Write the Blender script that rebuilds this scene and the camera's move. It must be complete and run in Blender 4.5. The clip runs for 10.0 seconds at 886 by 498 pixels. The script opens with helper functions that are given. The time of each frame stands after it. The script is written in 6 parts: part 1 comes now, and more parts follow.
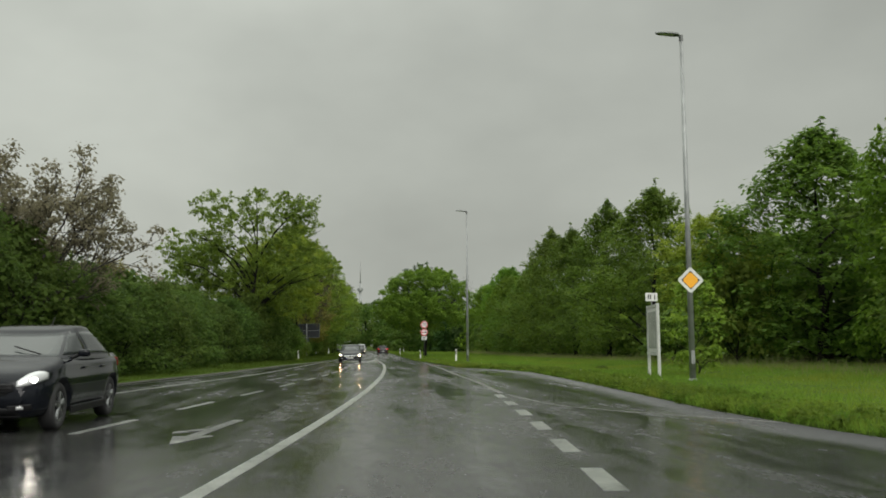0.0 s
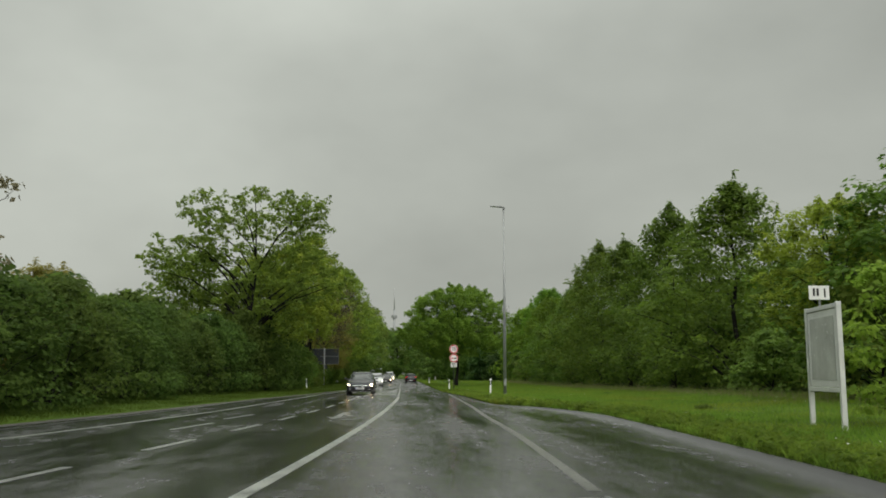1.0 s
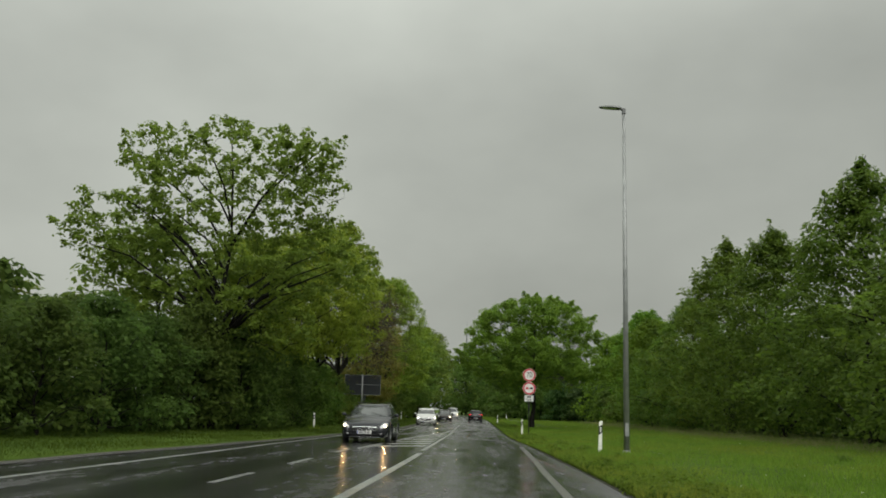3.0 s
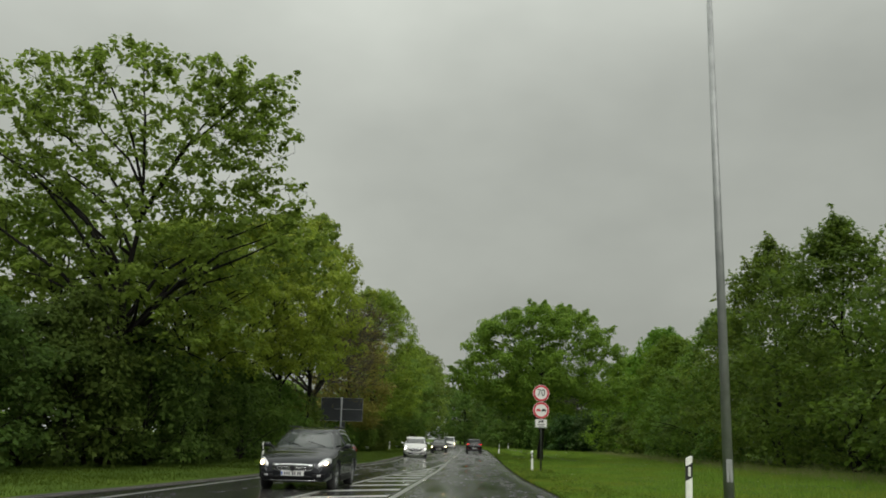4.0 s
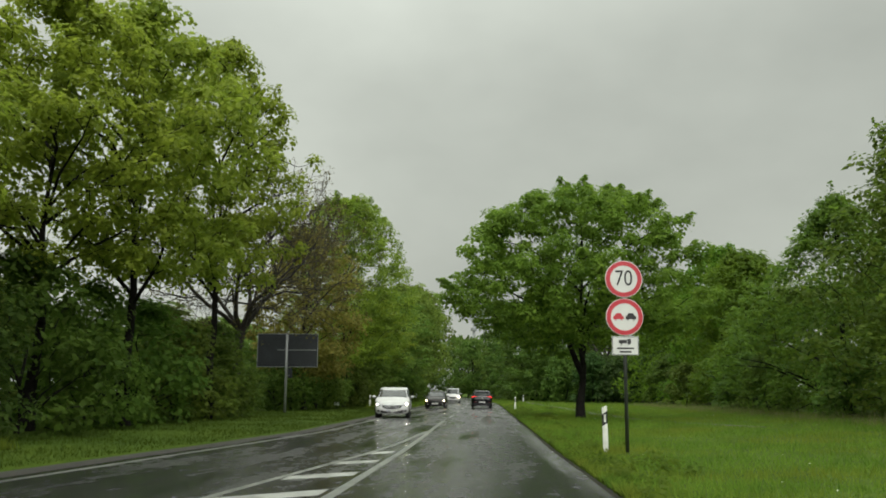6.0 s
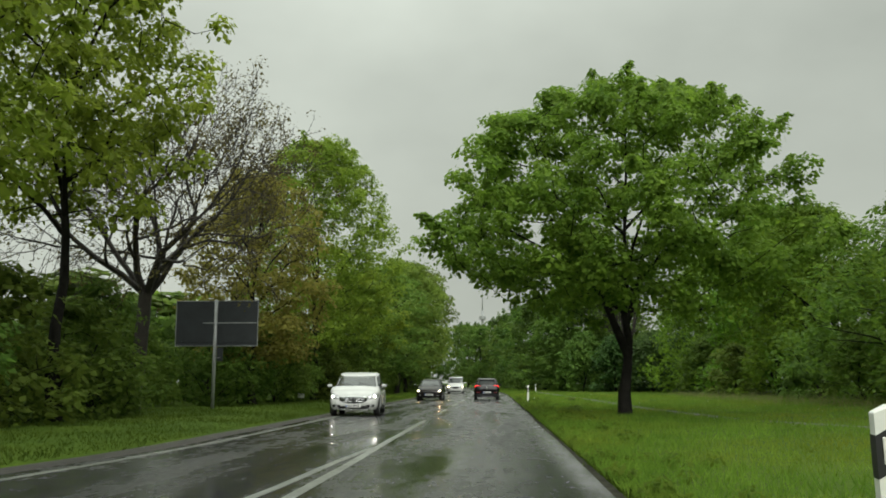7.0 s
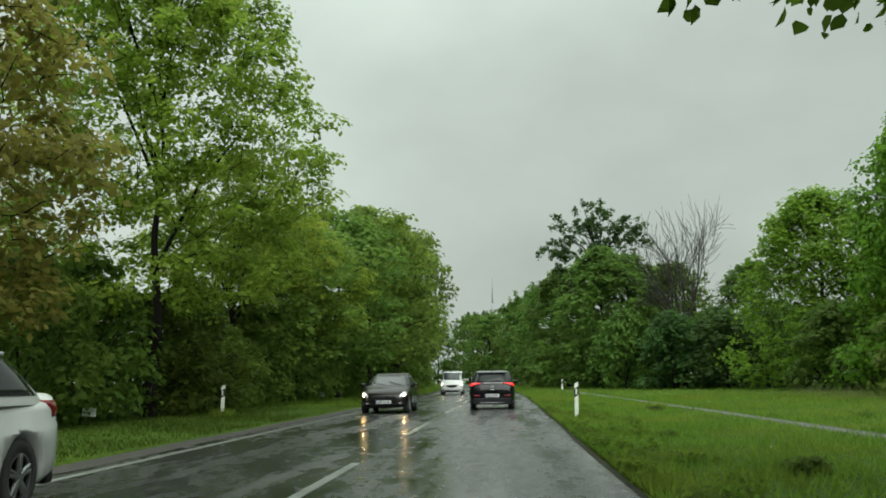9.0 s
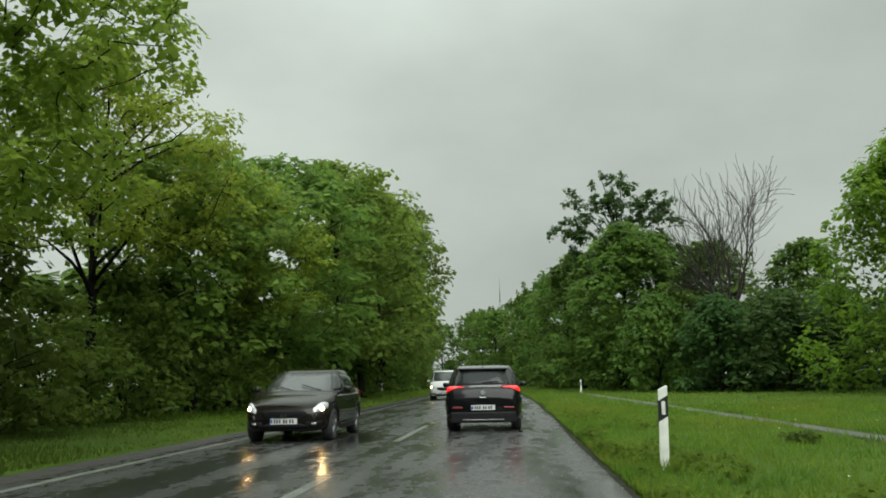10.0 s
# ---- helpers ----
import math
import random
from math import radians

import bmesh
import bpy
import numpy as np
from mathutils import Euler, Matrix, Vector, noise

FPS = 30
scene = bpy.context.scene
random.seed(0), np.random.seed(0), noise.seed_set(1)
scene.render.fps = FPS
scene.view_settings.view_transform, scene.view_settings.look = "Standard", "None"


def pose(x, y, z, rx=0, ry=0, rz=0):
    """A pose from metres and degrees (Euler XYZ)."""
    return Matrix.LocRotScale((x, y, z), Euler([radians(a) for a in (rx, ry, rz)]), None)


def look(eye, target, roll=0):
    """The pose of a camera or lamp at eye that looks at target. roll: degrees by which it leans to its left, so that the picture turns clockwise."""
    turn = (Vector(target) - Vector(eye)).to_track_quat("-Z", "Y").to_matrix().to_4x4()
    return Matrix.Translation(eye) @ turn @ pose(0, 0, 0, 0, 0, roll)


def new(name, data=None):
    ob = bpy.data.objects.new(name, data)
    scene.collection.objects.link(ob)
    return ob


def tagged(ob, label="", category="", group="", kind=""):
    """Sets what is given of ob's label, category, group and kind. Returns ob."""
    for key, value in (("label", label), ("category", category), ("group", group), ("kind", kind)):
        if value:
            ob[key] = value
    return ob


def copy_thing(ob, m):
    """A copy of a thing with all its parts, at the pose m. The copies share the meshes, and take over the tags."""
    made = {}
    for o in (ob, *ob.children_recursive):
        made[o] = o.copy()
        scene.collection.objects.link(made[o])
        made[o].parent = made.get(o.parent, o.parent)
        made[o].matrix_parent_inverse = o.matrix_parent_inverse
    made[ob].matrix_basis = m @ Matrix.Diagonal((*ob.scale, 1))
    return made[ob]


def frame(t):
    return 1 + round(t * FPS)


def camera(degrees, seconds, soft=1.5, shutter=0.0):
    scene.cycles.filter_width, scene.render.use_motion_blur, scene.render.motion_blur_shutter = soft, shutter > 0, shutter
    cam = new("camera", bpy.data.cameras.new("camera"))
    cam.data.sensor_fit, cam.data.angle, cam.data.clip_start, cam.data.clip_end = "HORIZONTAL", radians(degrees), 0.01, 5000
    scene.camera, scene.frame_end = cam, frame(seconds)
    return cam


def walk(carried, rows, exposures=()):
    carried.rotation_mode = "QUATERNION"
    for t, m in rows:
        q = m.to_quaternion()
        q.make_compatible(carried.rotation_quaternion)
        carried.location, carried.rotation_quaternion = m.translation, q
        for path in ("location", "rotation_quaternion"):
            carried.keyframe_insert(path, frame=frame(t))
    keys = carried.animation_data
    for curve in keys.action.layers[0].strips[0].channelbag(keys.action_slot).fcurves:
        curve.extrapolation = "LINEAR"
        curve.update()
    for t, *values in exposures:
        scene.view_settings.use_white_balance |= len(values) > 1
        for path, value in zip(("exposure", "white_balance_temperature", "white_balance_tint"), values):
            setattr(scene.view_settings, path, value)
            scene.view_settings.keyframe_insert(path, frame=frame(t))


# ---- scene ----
cam = camera(53.5, 10.0, 1.8)
PATH = [
    (0.0, (-3.352, 0.570, 1.520), (-2.480, 10.473, 2.607), -0.26),
    (0.5, (-2.679, 6.795, 1.505), (-2.096, 16.701, 2.742), 0.28),
    (1.0, (-1.964, 13.174, 1.490), (-1.503, 23.064, 2.894), 0.09),
    (1.5, (-1.560, 19.349, 1.475), (-1.414, 29.217, 3.090), -0.00),
    (2.0, (-1.178, 25.319, 1.460), (-1.356, 35.173, 3.155), 0.45),
    (3.5, (-0.487, 42.757, 1.415), (-0.918, 52.562, 3.333), 1.78),
    (4.0, (-0.449, 48.566, 1.400), (-0.855, 58.332, 3.514), 1.59),
    (4.5, (-0.363, 54.321, 1.378), (-0.795, 64.050, 3.648), 1.76),
    (5.0, (-0.320, 60.322, 1.357), (-0.743, 70.080, 3.505), 1.71),
    (5.5, (-0.304, 65.864, 1.335), (-0.778, 75.693, 3.115), 0.79),
    (6.8, (-0.170, 82.030, 1.150), (-0.670, 91.900, 2.690), 0.15),
    (7.0, (-0.010, 84.980, 1.140), (-0.585, 94.849, 2.647), 0.02),
    (7.5, (-0.033, 91.842, 1.135), (-0.606, 101.718, 2.594), 0.01),
    (8.0, (-0.079, 98.677, 1.130), (-0.675, 108.553, 2.586), -0.22),
    (8.5, (-0.062, 105.105, 1.125), (-0.690, 114.979, 2.574), -0.70),
    (9.0, (0.005, 111.432, 1.120), (-0.681, 121.299, 2.595), -0.81),
    (9.5, (0.041, 118.271, 1.115), (-0.686, 128.134, 2.596), -0.83),
    (10.0, (0.171, 125.131, 1.110), (-0.605, 134.990, 2.597), -0.93),
]
walk(cam, [(t, look(eye, target, roll)) for t, eye, target, roll in PATH],
     [(0.0, 0.08, 6500, 10), (3.5, -0.06, 6500, 10), (4.5, -0.02, 6500, 10), (5.0, 0.10, 6500, 9.5), (5.5, 0.19, 6500, 9), (7.0, 0.28, 6480, 5.5), (8.0, 0.36, 6350, 2.5), (8.6, 0.44, 6150, -2), (9.2, 0.35, 6200, 3), (10.0, 0.30, 6250, 4.5)])

# road line: sideways shift and height of the road along y
def xr(y):
    if y < 85:
        return -5.6e-6 * (85 - y) ** 3 if y > -20 else -6.48 + (y + 20) * 0.185
    return -0.0003 * max(0.0, y - 150) ** 2 if y < 330 else -9.72 - 0.108 * (y - 330)


def lerp(v, xs, ys):
    return float(np.interp(v, xs, ys))


def zr(y):
    return lerp(y, [-50, 0, 50, 66, 90], [0.40, 0.40, 0.275, 0.20, 0.0])


def u_right(y):
    return lerp(y, [-30, 4, 8, 12, 16, 40, 45, 49, 60, 80], [9.0, 7.0, 5.9, 5.0, 4.55, 4.55, 3.6, 1.95, 1.7, 1.3])


def u_left(y):
    return lerp(y, [-30, 25, 40, 60, 80, 90, 100], [-8.6, -8.4, -7.4, -7.1, -6.9, -6.4, -5.42])


def shoulder(y):
    """Width of the paving outside the left edge line."""
    return lerp(y, [-30, 36, 58, 66, 74], [2.6, 2.6, 1.9, 1.3, 0.95])


def gz(x, y):
    """Height of the ground beside the road."""
    u = x - xr(y)
    r, l = u - u_right(y), u_left(y) - shoulder(y) + 0.05 - u
    up = 0.03 + 0.012 * min(max(r, 0), 25) if r > 0 else (0.02 + 0.02 * min(l, 12) if l > 0 else -0.12)
    return zr(y) + up


# ---- world and sun ----
world = bpy.data.worlds.new("overcast_sky")
scene.world = world
world.use_nodes = True
wn, wl = world.node_tree.nodes, world.node_tree.links
wn.clear()
w_out, w_bg = wn.new("ShaderNodeOutputWorld"), wn.new("ShaderNodeBackground")
w_sky = wn.new("ShaderNodeTexSky")
w_sky.sky_type, w_sky.sun_disc = "NISHITA", False
w_sky.sun_elevation, w_sky.sun_rotation = radians(38), radians(160)
w_sky.air_density, w_sky.dust_density = 2.0, 8.0
w_tc, w_map, w_noise, w_ramp = wn.new("ShaderNodeTexCoord"), wn.new("ShaderNodeMapping"), wn.new("ShaderNodeTexNoise"), wn.new("ShaderNodeValToRGB")
w_map.inputs["Scale"].default_value = (1.0, 1.0, 1.7)
w_noise.inputs["Scale"].default_value, w_noise.inputs["Detail"].default_value, w_noise.inputs["Roughness"].default_value = 2.1, 5, 0.50
w_ramp.color_ramp.elements[0].position, w_ramp.color_ramp.elements[1].position = 0.30, 0.74
w_ramp.color_ramp.elements[0].color, w_ramp.color_ramp.elements[1].color = (3.40, 3.56, 3.22, 1), (5.10, 5.34, 4.82, 1)
w_mix = wn.new("ShaderNodeMixRGB")
w_mix.inputs["Fac"].default_value = 0.97
wl.new(w_tc.outputs["Generated"], w_map.inputs["Vector"])
wl.new(w_map.outputs["Vector"], w_noise.inputs["Vector"])
wl.new(w_noise.outputs["Fac"], w_ramp.inputs["Fac"])
wl.new(w_sky.outputs["Color"], w_mix.inputs["Color1"])
wl.new(w_ramp.outputs["Color"], w_mix.inputs["Color2"])
# an overcast sky is brightest overhead
w_xyz, w_up, w_dome = wn.new("ShaderNodeSeparateXYZ"), wn.new("ShaderNodeMapRange"), wn.new("ShaderNodeVectorMath")
w_up.interpolation_type = "SMOOTHSTEP"
w_up.inputs["From Min"].default_value, w_up.inputs["From Max"].default_value = 0.32, 0.95
w_up.inputs["To Min"].default_value, w_up.inputs["To Max"].default_value = 1.00, 4.5
w_dome.operation = "SCALE"
wl.new(w_tc.outputs["Generated"], w_xyz.inputs["Vector"])
wl.new(w_xyz.outputs["Z"], w_up.inputs["Value"])
wl.new(w_mix.outputs["Color"], w_dome.inputs[0])
wl.new(w_up.outputs["Result"], w_dome.inputs["Scale"])
# thinner cloud to the west
w_west, w_side = wn.new("ShaderNodeMapRange"), wn.new("ShaderNodeVectorMath")
w_west.inputs["From Min"].default_value, w_west.inputs["From Max"].default_value = -0.5, 0.45
w_west.inputs["To Min"].default_value, w_west.inputs["To Max"].default_value = 1.17, 0.92
w_side.operation = "SCALE"
wl.new(w_xyz.outputs["X"], w_west.inputs["Value"])
wl.new(w_dome.outputs["Vector"], w_side.inputs[0])
wl.new(w_west.outputs["Result"], w_side.inputs["Scale"])
wl.new(w_side.outputs["Vector"], w_bg.inputs["Color"])
wl.new(w_bg.outputs["Background"], w_out.inputs["Surface"])
w_bg.inputs["Strength"].default_value = 0.1

sun = new("sun", bpy.data.lights.new("sun", "SUN"))
sun.data.energy, sun.data.angle, sun.data.color = 2.0, radians(45), (1.0, 0.98, 0.94)
sun.matrix_world = look((18, -46, 46), (0, 10, 0))


# ---- materials ----
def material(name):
    m = bpy.data.materials.new(name)
    m.use_nodes = True
    n, l = m.node_tree.nodes, m.node_tree.links
    return m, n, l, n["Principled BSDF"]


def ramp(n, stops):
    r = n.new("ShaderNodeValToRGB")
    e = r.color_ramp.elements
    e[0].position, e[0].color = stops[0][0], (*stops[0][1], 1)
    e[1].position, e[1].color = stops[-1][0], (*stops[-1][1], 1)
    for p, c in stops[1:-1]:
        k = e.new(p)
        k.color = (*c, 1)
    return r


def noise_tex(n, l, scale, detail=4, rough=0.55, stretch=None, coord="Object"):
    t, c = n.new("ShaderNodeTexNoise"), n.new("ShaderNodeTexCoord")
    t.inputs["Scale"].default_value, t.inputs["Detail"].default_value, t.inputs["Roughness"].default_value = scale, detail, rough
    if stretch:
        mp = n.new("ShaderNodeMapping")
        mp.inputs["Scale"].default_value = stretch
        l.new(c.outputs[coord], mp.inputs["Vector"])
        l.new(mp.outputs["Vector"], t.inputs["Vector"])
    else:
        l.new(c.outputs[coord], t.inputs["Vector"])
    return t


def bump(n, l, b, src, strength, distance=0.02):
    k = n.new("ShaderNodeBump")
    k.inputs["Strength"].default_value, k.inputs["Distance"].default_value = strength, distance
    l.new(src, k.inputs["Height"])
    l.new(k.outputs["Normal"], b.inputs["Normal"])


def worn(name, colour, rough=0.5, metal=0.0, vary=0.15, scale=6.0, bumpy=0.05, coat=0.0):
    """A surface with grain and blotches round one colour."""
    m, n, l, b = material(name)
    t, t2 = noise_tex(n, l, scale), noise_tex(n, l, scale * 9, 3)
    lo, hi = [c * (1 - vary) for c in colour], [min(1, c * (1 + vary)) for c in colour]
    r = ramp(n, [(0.3, lo), (0.7, hi)])
    l.new(t.outputs["Fac"], r.inputs["Fac"])
    l.new(r.outputs["Color"], b.inputs["Base Color"])
    rr = n.new("ShaderNodeMapRange")
    rr.inputs["To Min"].default_value, rr.inputs["To Max"].default_value = max(0.02, rough * 0.75), min(1, rough * 1.25)
    l.new(t2.outputs["Fac"], rr.inputs["Value"])
    l.new(rr.outputs["Result"], b.inputs["Roughness"])
    b.inputs["Metallic"].default_value = metal
    b.inputs["Coat Weight"].default_value = coat
    b.inputs["Coat Roughness"].default_value = 0.04
    if bumpy:
        bump(n, l, b, t2.outputs["Fac"], bumpy)
    return m


def glow(name, colour, strength, base=(0.5, 0.5, 0.5)):
    m, n, l, b = material(name)
    b.inputs["Base Color"].default_value = (*base, 1)
    b.inputs["Roughness"].default_value = 0.1
    b.inputs["Emission Color"].default_value = (*colour, 1)
    b.inputs["Emission Strength"].default_value = strength
    return m


def leaf_material(name, dark, light, spread=0.35, gloss=0.18):
    """Wet leaves: each leaf and each tree has its own tone, and light comes through."""
    m, n, l, b = material(name)
    geo, info = n.new("ShaderNodeNewGeometry"), n.new("ShaderNodeObjectInfo")
    t = noise_tex(n, l, 0.9, 3)
    a = n.new("ShaderNodeMath")
    a.operation = "MULTIPLY_ADD"
    a.inputs[1].default_value, a.inputs[2].default_value = 0.26, -0.10
    l.new(geo.outputs["Random Per Island"], a.inputs[0])
    a2 = n.new("ShaderNodeMath")
    a2.operation = "MULTIPLY_ADD"
    a2.inputs[1].default_value = 0.95
    l.new(t.outputs["Fac"], a2.inputs[0])
    l.new(a.outputs[0], a2.inputs[2])
    r = ramp(n, [(0.15, dark), (0.85, light)])
    l.new(a2.outputs[0], r.inputs["Fac"])
    hs = n.new("ShaderNodeHueSaturation")
    mr = n.new("ShaderNodeMapRange")
    mr.inputs["To Min"].default_value, mr.inputs["To Max"].default_value = 1 - spread * 0.5, 1 + spread * 0.5
    l.new(info.outputs["Random"], mr.inputs["Value"])
    l.new(mr.outputs["Result"], hs.inputs["Value"])
    turn, hue = n.new("ShaderNodeMath"), n.new("ShaderNodeMapRange")
    turn.operation = "FRACT"
    seven = n.new("ShaderNodeMath")
    seven.operation = "MULTIPLY"
    seven.inputs[1].default_value = 7.31
    l.new(info.outputs["Random"], seven.inputs[0])
    l.new(seven.outputs[0], turn.inputs[0])
    hue.inputs["To Min"].default_value, hue.inputs["To Max"].default_value = 0.5 - 0.042 * spread, 0.5 + 0.035 * spread
    l.new(turn.outputs[0], hue.inputs["Value"])
    l.new(hue.outputs["Result"], hs.inputs["Hue"])
    l.new(r.outputs["Color"], hs.inputs["Color"])
    l.new(hs.outputs["Color"], b.inputs["Base Color"])
    b.inputs["Roughness"].default_value = 0.6
    b.inputs["Specular IOR Level"].default_value = gloss
    tr, mx, out = n.new("ShaderNodeBsdfTranslucent"), n.new("ShaderNodeMixShader"), n["Material Output"]
    l.new(hs.outputs["Color"], tr.inputs["Color"])
    mx.inputs["Fac"].default_value = 0.62
    l.new(b.outputs["BSDF"], mx.inputs[1])
    l.new(tr.outputs["BSDF"], mx.inputs[2])
    l.new(mx.outputs["Shader"], out.inputs["Surface"])
    return m


def make_asphalt():
    m, n, l, b = material("wet_asphalt")
    fine, blot = noise_tex(n, l, 60, 3), noise_tex(n, l, 0.9, 5, 0.6, (1.0, 0.22, 1.0))
    track = noise_tex(n, l, 1.5, 3, 0.5, (1.0, 0.05, 1.0))
    c = ramp(n, [(0.3, (0.016, 0.0165, 0.017)), (0.75, (0.042, 0.042, 0.041))])
    mixf = n.new("ShaderNodeMixRGB")
    mixf.inputs["Fac"].default_value = 0.45
    l.new(blot.outputs["Fac"], mixf.inputs["Color1"])
    l.new(fine.outputs["Fac"], mixf.inputs["Color2"])
    l.new(mixf.outputs["Color"], c.inputs["Fac"])
    l.new(c.outputs["Color"], b.inputs["Base Color"])
    mix = n.new("ShaderNodeMixRGB")
    mix.inputs["Fac"].default_value = 0.5
    l.new(blot.outputs["Fac"], mix.inputs["Color1"])
    l.new(track.outputs["Fac"], mix.inputs["Color2"])
    # ragged edges of the wet patches
    ragged, wide = noise_tex(n, l, 4.5, 6, 0.72, (1.0, 0.35, 1.0)), mix
    mix = n.new("ShaderNodeMixRGB")
    mix.inputs["Fac"].default_value = 0.38
    l.new(wide.outputs["Color"], mix.inputs["Color1"])
    l.new(ragged.outputs["Fac"], mix.inputs["Color2"])
    rr = ramp(n, [(0.40, (0.04, 0.04, 0.04)), (0.50, (0.16, 0.16, 0.16)), (0.64, (0.40, 0.40, 0.40))])
    l.new(mix.outputs["Color"], rr.inputs["Fac"])
    st = ramp(n, [(0.40, (0.02, 0.02, 0.02)), (0.60, (0.26, 0.26, 0.26))])
    l.new(mix.outputs["Color"], st.inputs["Fac"])
    k = n.new("ShaderNodeBump")
    k.inputs["Distance"].default_value = 0.012
    l.new(st.outputs["Color"], k.inputs["Strength"])
    l.new(fine.outputs["Fac"], k.inputs["Height"])
    # ripples of falling rain
    drops, k2 = noise_tex(n, l, 14, 3, 0.6), n.new("ShaderNodeBump")
    k2.inputs["Strength"].default_value, k2.inputs["Distance"].default_value = 0.12, 0.012
    l.new(drops.outputs["Fac"], k2.inputs["Height"])
    l.new(k.outputs["Normal"], k2.inputs["Normal"])
    l.new(k2.outputs["Normal"], b.inputs["Normal"])
    b.inputs["IOR"].default_value = 1.38
    # the open junction drains well; under the trees a film of water stands on the road
    tc, sx, film = n.new("ShaderNodeTexCoord"), n.new("ShaderNodeSeparateXYZ"), n.new("ShaderNodeMapRange")
    film.inputs["From Min"].default_value, film.inputs["From Max"].default_value = 60, 120
    film.inputs["To Min"].default_value, film.inputs["To Max"].default_value = 0.40, 1.0
    l.new(tc.outputs["Object"], sx.inputs["Vector"])
    l.new(sx.outputs["Y"], film.inputs["Value"])
    l.new(film.outputs["Result"], b.inputs["Specular IOR Level"])
    churned, still = n.new("ShaderNodeMapRange"), n.new("ShaderNodeMath")
    churned.inputs["From Min"].default_value, churned.inputs["From Max"].default_value = 70, 118
    churned.inputs["To Min"].default_value, churned.inputs["To Max"].default_value = 1.0, 1.6
    still.operation = "MULTIPLY"
    l.new(sx.outputs["Y"], churned.inputs["Value"])
    l.new(churned.outputs["Result"], still.inputs[0])
    l.new(rr.outputs["Color"], still.inputs[1])
    l.new(still.outputs[0], b.inputs["Roughness"])
    return m


def make_grass_ground():
    m, n, l, b = material("meadow_soil")
    big, small = noise_tex(n, l, 0.22, 4), noise_tex(n, l, 7.0, 5)
    mix = n.new("ShaderNodeMixRGB")
    mix.inputs["Fac"].default_value = 0.5
    l.new(big.outputs["Fac"], mix.inputs["Color1"])
    l.new(small.outputs["Fac"], mix.inputs["Color2"])
    c = ramp(n, [(0.3, (0.026, 0.050, 0.007)), (0.5, (0.046, 0.080, 0.009)), (0.72, (0.080, 0.110, 0.012))])
    l.new(mix.outputs["Color"], c.inputs["Fac"])
    l.new(c.outputs["Color"], b.inputs["Base Color"])
    b.inputs["Roughness"].default_value = 0.9
    b.inputs["Specular IOR Level"].default_value = 0.08
    bump(n, l, b, small.outputs["Fac"], 0.6, 0.08)
    return m


ASPHALT = make_asphalt()
SOIL = make_grass_ground()


def make_road_paint(name, wear):
    """White road paint, worn through to the asphalt in patches."""
    m, n, l, b = material(name)
    t, t2 = noise_tex(n, l, 2.2, 5, 0.65), noise_tex(n, l, 30, 4, 0.7)
    mix = n.new("ShaderNodeMixRGB")
    mix.inputs["Fac"].default_value = 0.45
    l.new(t.outputs["Fac"], mix.inputs["Color1"])
    l.new(t2.outputs["Fac"], mix.inputs["Color2"])
    r = ramp(n, [(0.36 + wear, (0.045, 0.045, 0.045)), (0.47 + wear, (0.30, 0.31, 0.29)), (0.66 + wear, (0.50, 0.51, 0.48))])
    l.new(mix.outputs["Color"], r.inputs["Fac"])
    l.new(r.outputs["Color"], b.inputs["Base Color"])
    b.inputs["Roughness"].default_value = 0.3
    bump(n, l, b, t2.outputs["Fac"], 0.15)
    return m


PAINT = make_road_paint("road_paint", 0.0)
PAINT_OLD = make_road_paint("faded_road_paint", 0.13)
GRAVEL = worn("wet_gravel", (0.060, 0.064, 0.048), 0.75, vary=0.3, scale=8, bumpy=0.4)
CONCRETE = worn("gutter_concrete", (0.15, 0.15, 0.14), 0.3, vary=0.3, scale=4, bumpy=0.3)
BARK = worn("wet_bark", (0.011, 0.010, 0.0085), 0.85, vary=0.5, scale=5, bumpy=0.7)
BARK.node_tree.nodes["Principled BSDF"].inputs["Specular IOR Level"].default_value = 0.12
BARK_BROWN = worn("brown_bark", (0.022, 0.017, 0.013), 0.8, vary=0.4, scale=5, bumpy=0.6)
STEEL = worn("galvanised_steel", (0.24, 0.25, 0.25), 0.5, 0.3, 0.2, 3)
DARK_STEEL = worn("dark_steel", (0.05, 0.055, 0.05), 0.45, 0.4, 0.25, 4)
LAMP_GREY = worn("lamp_housing", (0.12, 0.125, 0.125), 0.4, 0.2, 0.2, 6)
SIGN_WHITE = worn("sign_white", (0.56, 0.57, 0.55), 0.35, vary=0.06, scale=4, bumpy=0)
SIGN_RED = worn("sign_red", (0.42, 0.028, 0.042), 0.35, vary=0.08, scale=4, bumpy=0)
SIGN_BLACK = worn("sign_black", (0.015, 0.015, 0.016), 0.4, vary=0.1, scale=4, bumpy=0)
SIGN_YELLOW = worn("sign_yellow", (0.78, 0.36, 0.02), 0.35, vary=0.06, scale=4, bumpy=0)
SIGN_BACK = worn("sign_back", (0.022, 0.026, 0.030), 0.6, 0.2, 0.2, 2)
POST_WHITE = worn("post_plastic", (0.66, 0.67, 0.62), 0.4, vary=0.12, scale=6)
PANEL = worn("milky_panel", (0.50, 0.51, 0.49), 0.3, vary=0.12, scale=2, bumpy=0)
FRAME_WHITE = worn("white_frame", (0.44, 0.45, 0.43), 0.35, vary=0.12, scale=4)
